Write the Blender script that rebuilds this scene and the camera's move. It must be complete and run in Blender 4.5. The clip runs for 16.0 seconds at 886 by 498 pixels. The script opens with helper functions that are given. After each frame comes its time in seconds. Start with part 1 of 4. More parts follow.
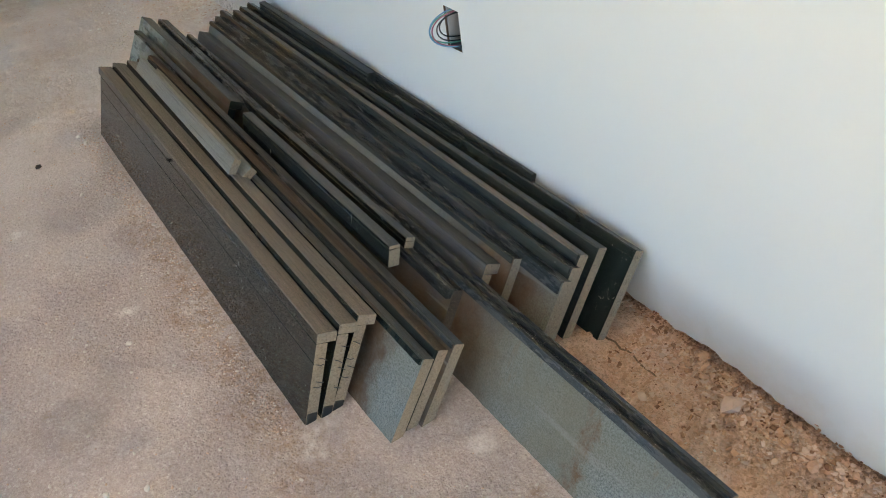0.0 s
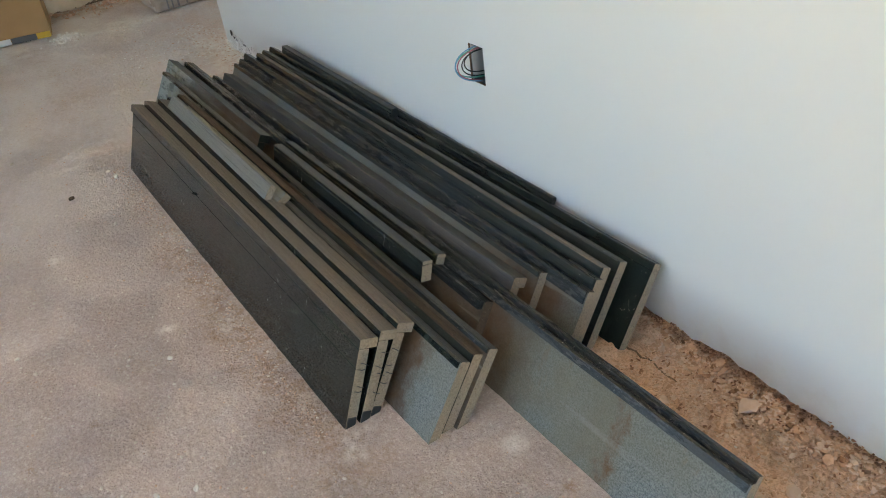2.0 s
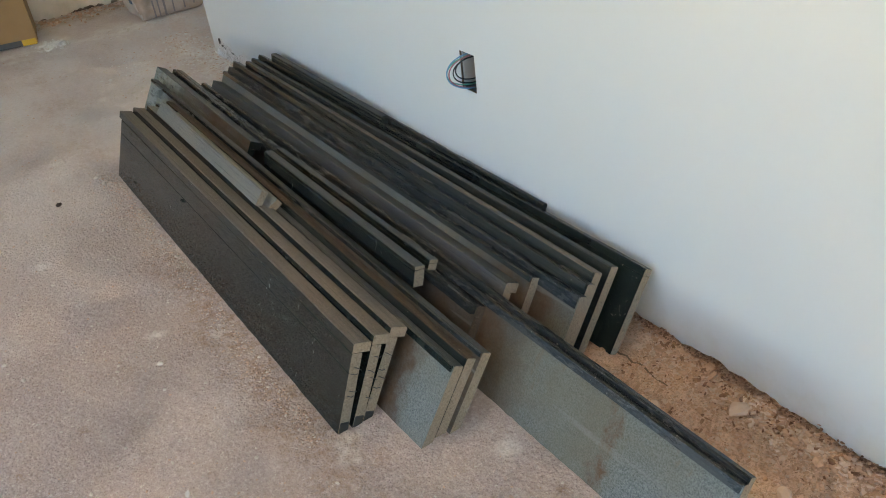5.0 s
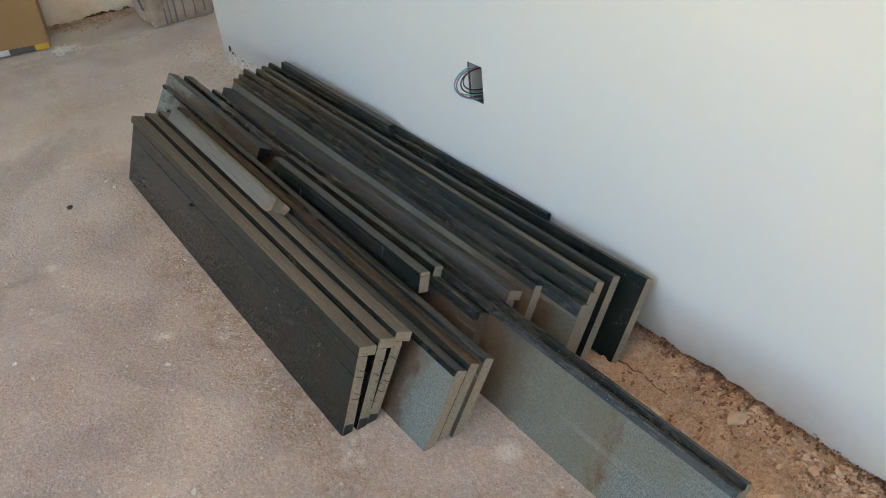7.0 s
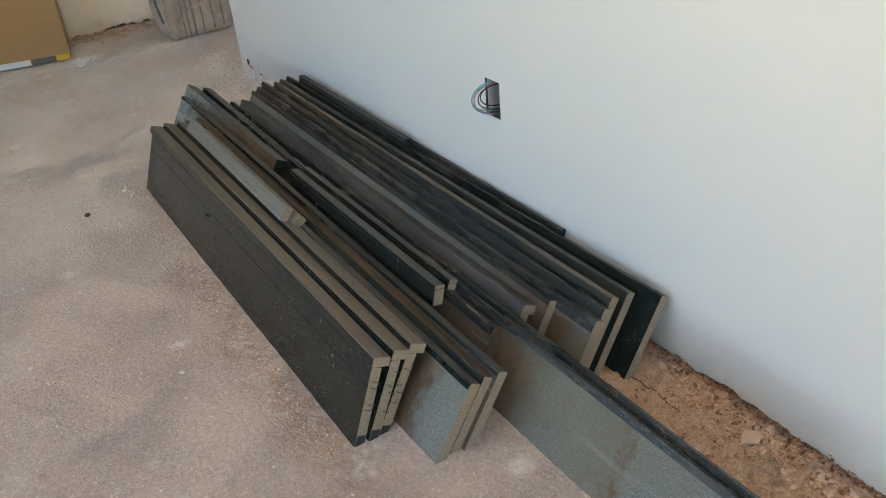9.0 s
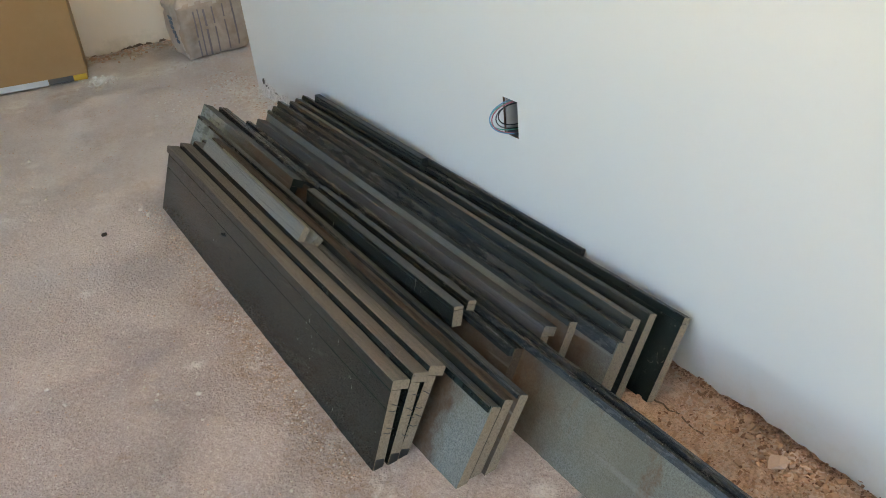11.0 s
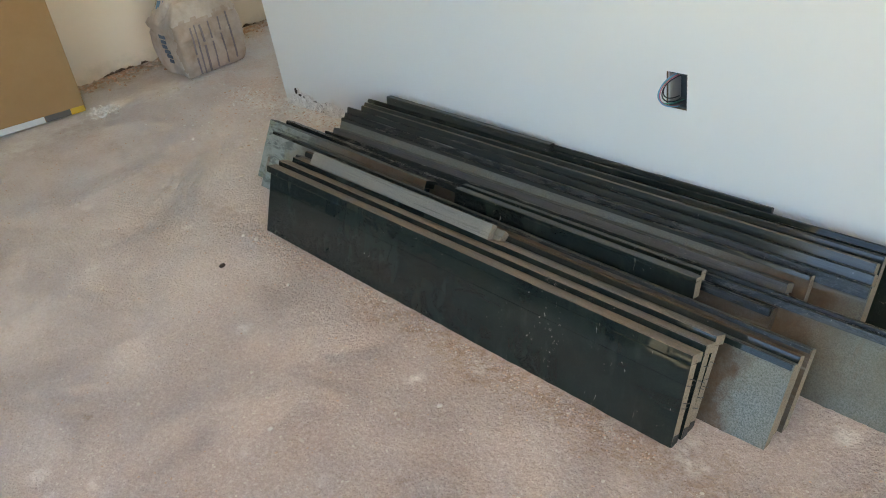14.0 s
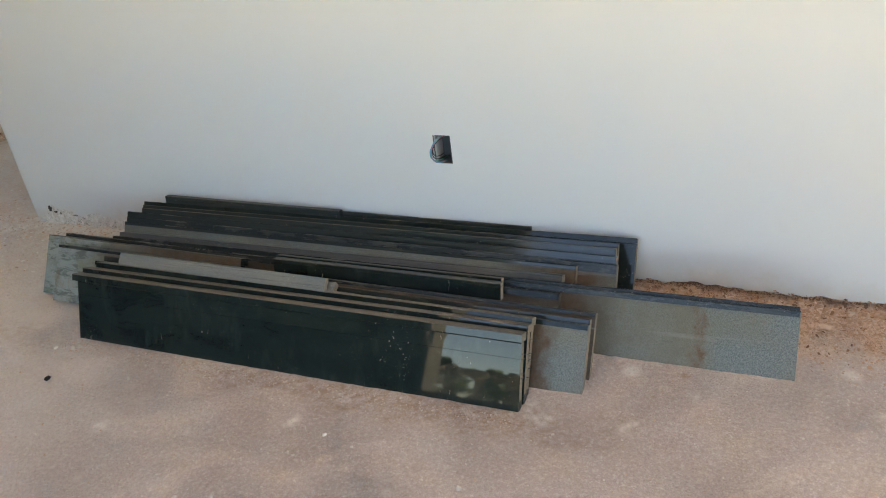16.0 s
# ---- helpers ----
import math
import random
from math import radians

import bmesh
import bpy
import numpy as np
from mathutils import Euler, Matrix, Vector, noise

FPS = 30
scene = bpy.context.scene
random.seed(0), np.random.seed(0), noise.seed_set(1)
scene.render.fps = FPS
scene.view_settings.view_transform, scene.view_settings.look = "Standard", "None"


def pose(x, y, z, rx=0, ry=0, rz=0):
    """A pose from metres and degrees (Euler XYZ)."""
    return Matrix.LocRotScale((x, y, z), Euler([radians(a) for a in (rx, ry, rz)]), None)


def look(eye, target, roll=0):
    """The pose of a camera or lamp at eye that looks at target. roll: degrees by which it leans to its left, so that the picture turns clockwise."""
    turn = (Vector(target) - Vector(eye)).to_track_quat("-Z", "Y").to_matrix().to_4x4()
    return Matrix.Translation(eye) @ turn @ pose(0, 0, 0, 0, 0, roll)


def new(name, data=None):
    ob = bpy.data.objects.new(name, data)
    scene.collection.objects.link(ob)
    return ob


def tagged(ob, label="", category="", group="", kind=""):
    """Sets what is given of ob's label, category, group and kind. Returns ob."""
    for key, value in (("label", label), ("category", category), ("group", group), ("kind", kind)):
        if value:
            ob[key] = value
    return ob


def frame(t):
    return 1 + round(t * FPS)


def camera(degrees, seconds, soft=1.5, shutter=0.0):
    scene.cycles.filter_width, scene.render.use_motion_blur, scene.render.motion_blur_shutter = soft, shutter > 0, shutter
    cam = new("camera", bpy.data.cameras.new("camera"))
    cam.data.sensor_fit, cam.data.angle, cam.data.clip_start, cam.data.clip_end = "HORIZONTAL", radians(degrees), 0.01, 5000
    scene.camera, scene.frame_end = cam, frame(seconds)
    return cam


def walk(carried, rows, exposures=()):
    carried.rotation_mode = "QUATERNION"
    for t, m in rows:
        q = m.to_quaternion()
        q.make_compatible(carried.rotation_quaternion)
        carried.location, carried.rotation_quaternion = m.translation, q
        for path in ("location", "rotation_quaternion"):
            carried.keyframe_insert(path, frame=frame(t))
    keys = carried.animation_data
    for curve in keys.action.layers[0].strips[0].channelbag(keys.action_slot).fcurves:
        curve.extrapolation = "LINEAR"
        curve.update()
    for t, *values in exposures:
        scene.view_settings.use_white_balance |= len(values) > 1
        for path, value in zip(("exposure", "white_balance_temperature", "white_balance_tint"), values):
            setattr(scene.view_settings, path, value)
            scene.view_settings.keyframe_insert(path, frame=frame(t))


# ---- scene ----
cam = camera(57.9, 16.0, soft=1.0)
PATH = [
    (0, (1.159, -0.702, 0.911), (-0.243, 0.024, -0.316), -9.1),
    (0.5, (1.167, -0.778, 0.915), (-0.25, -0.036, -0.286), -8.7),
    (1, (1.185, -0.815, 0.924), (-0.25, -0.042, -0.235), -8.3),
    (1.5, (1.204, -0.812, 0.928), (-0.237, -0.022, -0.211), -8.3),
    (2, (1.209, -0.815, 0.919), (-0.238, -0.013, -0.204), -8.2),
    (2.5, (1.202, -0.814, 0.919), (-0.245, -0.002, -0.197), -8.0),
    (3, (1.2, -0.817, 0.916), (-0.246, 0.004, -0.194), -7.7),
    (3.5, (1.198, -0.817, 0.916), (-0.241, 0.013, -0.198), -7.6),
    (4, (1.199, -0.818, 0.914), (-0.235, 0.019, -0.2), -7.6),
    (6.5, (1.225, -0.856, 0.922), (-0.22, -0.001, -0.164), -6.6),
    (7, (1.227, -0.849, 0.925), (-0.224, 0.001, -0.158), -6.4),
    (7.5, (1.233, -0.85, 0.921), (-0.226, 0.001, -0.149), -6.1),
    (8, (1.233, -0.854, 0.922), (-0.233, -0.004, -0.139), -5.9),
    (8.5, (1.23, -0.86, 0.921), (-0.246, -0.013, -0.13), -5.8),
    (9, (1.229, -0.861, 0.924), (-0.253, -0.017, -0.122), -5.7),
    (11.5, (1.192, -0.868, 0.924), (-0.324, -0.034, -0.08), -6.2),
    (12, (1.087, -0.879, 0.905), (-0.332, -0.008, -0.202), -7.8),
    (12.5, (0.918, -0.923, 0.904), (-0.455, -0.026, -0.241), -8.3),
    (13, (0.871, -1.039, 0.937), (-0.497, -0.148, -0.219), -8.3),
    (13.5, (0.891, -1.233, 0.976), (-0.463, -0.253, -0.121), -9.0),
    (14, (0.85, -1.333, 0.99), (-0.495, -0.294, -0.065), -9.6),
    (14.5, (0.745, -1.389, 1.004), (-0.546, -0.272, -0.038), -12.7),
    (15, (0.756, -1.472, 1.056), (-0.287, -0.093, 0.051), -10.9),
    (15.5, (0.743, -1.649, 1.1), (-0.161, -0.17, 0.102), -9.1),
    (16, (0.806, -1.738, 1.09), (0.021, -0.164, 0.137), -7.8),
]
EXPOSURE = [(0.0, 0.06, 8300, 13), (1.0, -0.05, 8200, 12), (2.0, -0.08, 8200, 12), (11.5, -0.06, 8200, 12), (12.0, 0.04, 8200, 12), (12.5, 0.14, 8250, 12), (13.0, 0.22, 8400, 13),
            (14.0, 0.07, 8300, 11), (14.5, 0.08, 8200, 11), (15.0, -0.03, 8300, 14), (16.0, -0.09, 8450, 15)]
walk(cam, [(t, look(eye, target, roll)) for t, eye, target, roll in PATH],
     exposures=[(t, 3.53 + e, kelvin + 1750, tint - 6) for t, e, kelvin, tint in EXPOSURE])

# ---- world, sun, exposure ----
world = bpy.data.worlds.new("world")
scene.world = world
world.use_nodes = True
wn = world.node_tree.nodes
sky = wn.new("ShaderNodeTexSky")
sky.sky_type = "NISHITA"
sky.sun_disc = False
SUN_UP, SUN_TURN = radians(58), radians(97)  # height, and turn from north towards east
sky.sun_elevation = SUN_UP
sky.sun_rotation = SUN_TURN
sky.altitude = 2200
sky.air_density, sky.dust_density, sky.ozone_density = 0.75, 0.0, 5.0
wn["Background"].inputs["Strength"].default_value = 0.10
world.node_tree.links.new(sky.outputs["Color"], wn["Background"].inputs["Color"])
sun = new("sun", bpy.data.lights.new("sun", "SUN"))
sun.data.energy, sun.data.angle, sun.data.color = 5.0, radians(0.6), (1.0, 0.94, 0.84)
SUN_DIR = Vector((math.sin(SUN_TURN) * math.cos(SUN_UP), math.cos(SUN_TURN) * math.cos(SUN_UP), math.sin(SUN_UP)))
sun.matrix_world = look(SUN_DIR * 20, (0, 0, 0))


# ---- materials ----
class Mat:
    """A small wrapper round a node material."""

    def __init__(self, name, rough=0.7, metal=0.0, spec=0.5):
        self.m = bpy.data.materials.new(name)
        self.m.use_nodes = True
        self.t = self.m.node_tree
        self.b = self.t.nodes["Principled BSDF"]
        self.b.inputs["Roughness"].default_value = rough
        self.b.inputs["Metallic"].default_value = metal
        self.b.inputs["Specular IOR Level"].default_value = spec
        geo = self.t.nodes.new("ShaderNodeNewGeometry")
        self.pos = geo.outputs["Position"]
        self.island = geo.outputs["Random Per Island"]
        self.rand = self.t.nodes.new("ShaderNodeObjectInfo").outputs["Random"]
        self.obj = self.t.nodes.new("ShaderNodeTexCoord").outputs["Object"]

    def link(self, a, b):
        self.t.links.new(a, b)

    def noise(self, scale, detail=4.0, rough=0.55, vec=None, stretch=None, distortion=0.0):
        n = self.t.nodes.new("ShaderNodeTexNoise")
        n.inputs["Scale"].default_value, n.inputs["Detail"].default_value = scale, detail
        n.inputs["Roughness"].default_value, n.inputs["Distortion"].default_value = rough, distortion
        src = vec or self.pos
        if stretch:
            mp = self.t.nodes.new("ShaderNodeMapping")
            mp.inputs["Scale"].default_value = stretch
            self.link(src, mp.inputs["Vector"])
            src = mp.outputs["Vector"]
        self.link(src, n.inputs["Vector"])
        return n.outputs["Fac"]

    def cells(self, scale, vec=None, feature="F1", output="Distance"):
        n = self.t.nodes.new("ShaderNodeTexVoronoi")
        n.feature = feature
        n.inputs["Scale"].default_value = scale
        self.link(vec or self.pos, n.inputs["Vector"])
        return n.outputs[output]

    def ramp(self, fac, lo, hi, a=0.0, b=1.0):
        n = self.t.nodes.new("ShaderNodeMapRange")
        n.inputs["From Min"].default_value, n.inputs["From Max"].default_value = lo, hi
        n.inputs["To Min"].default_value, n.inputs["To Max"].default_value = a, b
        self.link(fac, n.inputs["Value"])
        return n.outputs["Result"]

    def math(self, op, a, b):
        n = self.t.nodes.new("ShaderNodeMath")
        n.operation = op
        for i, v in enumerate((a, b)):
            if isinstance(v, (int, float)):
                n.inputs[i].default_value = v
            else:
                self.link(v, n.inputs[i])
        return n.outputs[0]

    def axis(self, which, vec=None):
        n = self.t.nodes.new("ShaderNodeSeparateXYZ")
        self.link(vec or self.pos, n.inputs[0])
        return n.outputs[which]

    def mix(self, fac, a, b):
        n = self.t.nodes.new("ShaderNodeMix")
        n.data_type = "RGBA"
        for i, v in ((0, fac), (6, a), (7, b)):
            if isinstance(v, (int, float)):
                n.inputs[i].default_value = v
            elif isinstance(v, tuple):
                n.inputs[i].default_value = (*v, 1)
            else:
                self.link(v, n.inputs[i])
        return n.outputs[2]

    def color(self, c):
        if isinstance(c, tuple):
            self.b.inputs["Base Color"].default_value = (*c, 1)
        else:
            self.link(c, self.b.inputs["Base Color"])
        return self

    def rough(self, v):
        self.link(v, self.b.inputs["Roughness"])
        return self

    def bump(self, height, strength=0.3, distance=0.002):
        n = self.t.nodes.new("ShaderNodeBump")
        n.inputs["Strength"].default_value, n.inputs["Distance"].default_value = strength, distance
        self.link(height, n.inputs["Height"])
        self.link(n.outputs["Normal"], self.b.inputs["Normal"])
        return self


def granite_polished():
    m = Mat("granite_polished", 0.04, spec=0.4)
    speck = m.ramp(m.noise(900, 2), 0.52, 0.75)
    c = m.mix(speck, (0.005, 0.010, 0.009), (0.022, 0.034, 0.030))
    film = m.noise(9, 6, 0.7, stretch=(0.5, 1, 1), distortion=0.6)
    c = m.mix(m.ramp(film, 0.38, 0.80, 0.03, 0.14), c, (0.12, 0.145, 0.13))
    drip = m.ramp(m.noise(26, 4, 0.6, stretch=(1, 1, 0.12)), 0.55, 0.75, 0.0, 0.10)
    c = m.mix(drip, c, (0.15, 0.17, 0.15))
    # dried splashes of white plaster in loose clusters
    group = m.ramp(m.noise(6.5, 3, 0.6), 0.54, 0.66)
    splash = m.math("MULTIPLY", m.ramp(m.noise(120, 5, 0.8, distortion=0.8), 0.60, 0.65), m.ramp(m.noise(21, 3), 0.52, 0.62))
    dots = m.math("MULTIPLY", m.ramp(m.math("ADD", m.cells(75), m.ramp(m.noise(260, 3), 0.3, 0.7, -0.08, 0.08)), 0.07, 0.14, 1.0, 0.0), m.ramp(m.noise(24, 3), 0.50, 0.60))
    splash = m.math("MULTIPLY", m.math("MAXIMUM", splash, dots), group)
    hair = m.math("MULTIPLY", m.ramp(m.noise(70, 3, 0.6, stretch=(0.8, 1, 0.25), distortion=1.5), 0.685, 0.70), m.ramp(m.noise(5, 3), 0.48, 0.6))
    splash = m.math("MAXIMUM", splash, m.math("MULTIPLY", hair, 0.6))
    c = m.mix(m.math("MULTIPLY", splash, 0.6), c, (0.50, 0.50, 0.46))
    m.color(c)
    r = m.ramp(film, 0.45, 0.85, 0.02, 0.09)
    m.rough(m.math("ADD", r, m.math("MULTIPLY", splash, 0.6)))
    return m.m


def granite_dusty():
    """Polished stone dulled by wiped building dust, streaked along its length."""
    m = Mat("granite_dusty", 0.1, spec=0.6)
    speck = m.ramp(m.noise(700, 2), 0.5, 0.75)
    c = m.mix(speck, (0.007, 0.012, 0.011), (0.028, 0.038, 0.036))
    streak = m.noise(130, 6, 0.75, stretch=(0.025, 1, 1))
    c = m.mix(m.ramp(streak, 0.36, 0.70, 0.10, 0.30), c, (0.135, 0.15, 0.142))
    dots = m.math("MULTIPLY", m.ramp(m.cells(90), 0.06, 0.12, 1.0, 0.0), m.ramp(m.noise(15, 3), 0.54, 0.62))
    c = m.mix(m.math("MULTIPLY", dots, 0.55), c, (0.42, 0.41, 0.37))
    m.color(c)
    m.rough(m.math("ADD", m.ramp(streak, 0.4, 0.8, 0.09, 0.17), m.math("MULTIPLY", dots, 0.5)))
    return m.m


def granite_sawn(name, damp_share, rust_share, stain, start=None, run=None, brown_shade=None):
    m = Mat(name, 0.72, spec=0.35)
    a = m.ramp(m.noise(420, 3, 0.7), 0.34, 0.62)
    c = m.mix(a, (0.085, 0.102, 0.098), (0.232, 0.255, 0.238))
    dark = m.math("MULTIPLY", m.ramp(m.cells(230), 0.10, 0.24, 1.0, 0.0), m.ramp(m.noise(90, 2), 0.42, 0.55, 0.25, 1.0))
    c = m.mix(m.math("MULTIPLY", dark, 0.8), c, (0.03, 0.038, 0.04))
    damp = m.ramp(m.noise(4.2, 5, 0.62), 0.40, 0.62, 0.0, damp_share)
    if start is not None:
        reach = m.math("ADD", m.axis(0), m.ramp(m.noise(5, 4), 0.2, 0.8, -0.2, 0.2))
        damp = m.math("MULTIPLY", m.ramp(reach, start, start + 0.3), m.ramp(m.noise(30, 4, 0.7, stretch=(0.3, 1, 1)), 0.25, 0.6, 0.55, damp_share))
        # pale grey-green end, smeared with dark wet patches
        pale = m.ramp(m.axis(0), start - 0.02, start + 0.16, 1.0, 0.0)
        c = m.mix(m.math("MULTIPLY", pale, 0.75), c, (0.30, 0.345, 0.32))
        smear = m.math("MULTIPLY", m.ramp(m.noise(46, 5, 0.7, stretch=(0.4, 1, 1.3), distortion=0.6), 0.50, 0.60, 0.0, 0.8), pale)
        c = m.mix(smear, c, (0.075, 0.09, 0.085))
        c = m.mix(m.math("MULTIPLY", m.ramp(m.noise(17, 4), 0.58, 0.68, 0.0, 0.6), pale), c, (0.22, 0.21, 0.12))
    c = m.mix(damp, c, stain)
    if start is not None:
        c = m.mix(m.ramp(m.noise(20, 6, 0.75, stretch=(1, 1, 0.5)), 0.50, 0.66, 0.0, 0.5), c, (0.06, 0.075, 0.06))
    streak = m.ramp(m.noise(11, 5, 0.7, stretch=(1.7, 1, 0.45), distortion=0.3), 0.60, 0.70, 0.0, rust_share)
    c = m.mix(streak, c, (0.20, 0.095, 0.03))
    if run is not None:
        # one run of rusty water down the face, and a tan zone beside it
        side = m.math("ADD", m.axis(0), m.ramp(m.noise(30, 5, 0.75), 0.2, 0.8, -0.03, 0.03))
        zone = m.math("MULTIPLY", m.ramp(side, run - 0.36, run - 0.22), m.ramp(side, run - 0.02, run + 0.02, 1.0, 0.0))
        c = m.mix(m.math("MULTIPLY", zone, m.ramp(m.noise(13, 5, 0.7), 0.3, 0.6, 0.05, 0.45)), c, (0.135, 0.112, 0.072))
        off = m.math("ABSOLUTE", m.math("SUBTRACT", side, run), 0.0)
        flow = m.math("MULTIPLY", m.ramp(off, 0.002, 0.019, 1.0, 0.0), m.ramp(m.noise(40, 5, 0.75, stretch=(1, 1, 0.35)), 0.35, 0.62, 0.1, 0.85))
        c = m.mix(flow, c, (0.13, 0.062, 0.022))
    if brown_shade is not None:
        # brown dirt and contact shade painted beside the next slab's end, fading along it
        along = m.math("ADD", m.axis(0), m.ramp(m.noise(14, 5, 0.7), 0.2, 0.8, -0.05, 0.05))
        contact_brown = m.math("MULTIPLY", m.math("MULTIPLY", m.ramp(along, brown_shade[0], brown_shade[1], 1.0, 0.0), m.ramp(along, brown_shade[0] - 0.22, brown_shade[0] - 0.06)), m.ramp(m.noise(38, 5, 0.7), 0.28, 0.6, 0.55, 0.95))
        c = m.mix(contact_brown, c, m.mix(m.noise(120, 3), (0.062, 0.030, 0.014), (0.125, 0.066, 0.033)))
    wet = m.ramp(m.noise(24, 5, 0.7, stretch=(0.5, 1, 2.2)), 0.60, 0.72, 0.0, 0.45)
    c = m.mix(wet, c, (0.05, 0.06, 0.055))
    scratch = m.ramp(m.noise(26, 2, 0.5, stretch=(0.08, 1, 1.6), distortion=0.4), 0.67, 0.69, 0.0, 0.3)
    c = m.mix(scratch, c, (0.30, 0.30, 0.28))
    m.color(c).bump(m.noise(600, 3), 0.25, 0.001)
    return m.m


def granite_edge(name, base, dusty, share, rough, low=0.4, high=1.6):
    """Cut or polished slab edge with building dust lying on it."""
    m = Mat(name, rough, spec=0.4)
    g = m.ramp(m.noise(380, 4, 0.8), 0.36, 0.64)
    c = m.mix(g, tuple(v * low for v in base), tuple(v * high for v in base))
    d = m.ramp(m.noise(30, 6, 0.7, stretch=(0.25, 1, 1)), 0.62 - share * 0.4, 0.80 - share * 0.3, 0.0, 0.5)
    c = m.mix(d, c, m.mix(m.noise(160, 3), tuple(v * 0.75 for v in dusty), dusty))
    tone = m.ramp(m.rand, 0, 1, 0.0, 0.2)
    c = m.mix(tone, c, tuple(v * 0.45 for v in dusty))
    spots = m.math("MULTIPLY", m.ramp(m.noise(230, 3, 0.7), 0.67, 0.70), 0.5)
    c = m.mix(spots, c, (0.5, 0.48, 0.43))
    fine = m.noise(230, 4, 0.75, stretch=(0.02, 1, 1))
    c = m.mix(m.ramp(fine, 0.56, 0.66, 0.0, 0.5), c, dusty)
    c = m.mix(m.ramp(fine, 0.34, 0.45, 0.65, 0.0), c, tuple(v * 0.3 for v in base))
    m.color(c).bump(m.noise(380, 4, 0.7), 0.35, 0.0015)
    m.rough(m.ramp(d, 0, 1, rough, 0.85))
    return m.m


def screed():
    m = Mat("screed_floor", 0.92, spec=0.2)
    big = m.noise(1.7, 5, 0.6)
    c = m.mix(m.ramp(big, 0.35, 0.68), (0.56, 0.445, 0.40), (0.60, 0.49, 0.445))
    mid = m.ramp(m.noise(11, 6, 0.7), 0.38, 0.70)
    c = m.mix(m.math("MULTIPLY", mid, 0.35), c, (0.72, 0.585, 0.51))
    tan = m.ramp(m.noise(7.3, 5, 0.7, distortion=0.5), 0.56, 0.70, 0.0, 0.3)
    c = m.mix(tan, c, (0.45, 0.335, 0.26))
    grain = m.math("ADD", m.math("MULTIPLY", m.noise(110, 6, 0.85), 0.6), m.math("MULTIPLY", m.noise(420, 4, 0.8), 0.4))
    c = m.mix(m.ramp(grain, 0.36, 0.49, 0.55, 0.0), c, (0.34, 0.24, 0.185))
    c = m.mix(m.ramp(grain, 0.51, 0.63, 0.0, 0.75), c, (0.86, 0.785, 0.74))
    pits = m.math("MULTIPLY", m.ramp(m.cells(210), 0.08, 0.16, 1.0, 0.0), m.ramp(m.noise(60, 2), 0.48, 0.60))
    c = m.mix(m.math("MULTIPLY", pits, 0.55), c, (0.14, 0.095, 0.07))
    pale = m.ramp(m.noise(4.6, 6, 0.72), 0.60, 0.72, 0.0, 0.55)
    c = m.mix(pale, c, (0.80, 0.71, 0.65))
    blob = m.math("MULTIPLY", m.ramp(m.cells(8.5), 0.10, 0.24, 1.0, 0.0), m.ramp(m.noise(5.0, 3, 0.6), 0.50, 0.56))
    c = m.mix(m.math("MULTIPLY", blob, m.ramp(m.noise(60, 5, 0.75), 0.35, 0.6, 0.3, 0.95)), c, (0.86, 0.79, 0.73))
    grit = m.math("MULTIPLY", m.ramp(m.cells(95), 0.10, 0.17, 1.0, 0.0), m.ramp(m.noise(32, 2), 0.52, 0.6))
    c = m.mix(m.math("MULTIPLY", grit, 0.55), c, (0.66, 0.58, 0.51))
    # brown soil trodden in along the treads
    lane = m.math("ABSOLUTE", m.math("ADD", m.math("ADD", m.axis(1), m.ramp(m.noise(9, 5, 0.7), 0.2, 0.8, -0.07, 0.07)), 0.585), 0.0)
    lane = m.math("MULTIPLY", m.ramp(lane, 0.02, 0.075, 1.0, 0.0), m.ramp(m.axis(0), 0.35, 0.6, 1.0, 0.0))
    c = m.mix(m.math("MULTIPLY", lane, m.ramp(m.noise(45, 5, 0.75), 0.42, 0.62, 0.0, 0.75)), c, (0.43, 0.275, 0.18))
    spots = m.math("MULTIPLY", m.ramp(m.cells(11), 0.06, 0.20, 1.0, 0.0), m.ramp(m.noise(70, 5, 0.75), 0.45, 0.6, 0.0, 0.8))
    c = m.mix(m.math("MULTIPLY", spots, m.ramp(m.noise(4.1, 3), 0.46, 0.56)), c, (0.40, 0.26, 0.175))
    # reddish soil along the foot of the white wall
    edge = m.math("ADD", m.axis(1), m.ramp(m.noise(8, 4, 0.65), 0.2, 0.8, -0.10, 0.10))
    far = m.ramp(m.axis(0), -1.6, 0.4, -0.14, 0.0)
    soil = m.ramp(m.math("ADD", edge, far), -0.27, -0.15)
    red = m.mix(m.ramp(m.noise(60, 6, 0.8), 0.36, 0.66), (0.62, 0.36, 0.235), (0.86, 0.60, 0.45))
    red = m.mix(m.ramp(m.noise(210, 4, 0.8), 0.38, 0.51, 0.6, 0.0), red, (0.25, 0.115, 0.06))
    red = m.mix(m.ramp(m.noise(14, 5, 0.7), 0.54, 0.70, 0.0, 0.6), red, (0.74, 0.60, 0.48))
    c = m.mix(m.math("MULTIPLY", soil, 0.92), c, red)
    # white mortar dust towards the passage, spread further to stand in for light
    lime_lift = m.math("MULTIPLY", m.ramp(m.noise(3.1, 6, 0.7, stretch=(1, 1.6, 1)), 0.30, 0.58, 0.35, 1.0), m.ramp(m.axis(0), -1.3, -0.2, 0.85, 0.0))
    c = m.mix(m.math("MULTIPLY", lime_lift, m.ramp(m.noise(80, 5, 0.75), 0.30, 0.55, 0.6, 1.0)), c, (0.785, 0.735, 0.715))
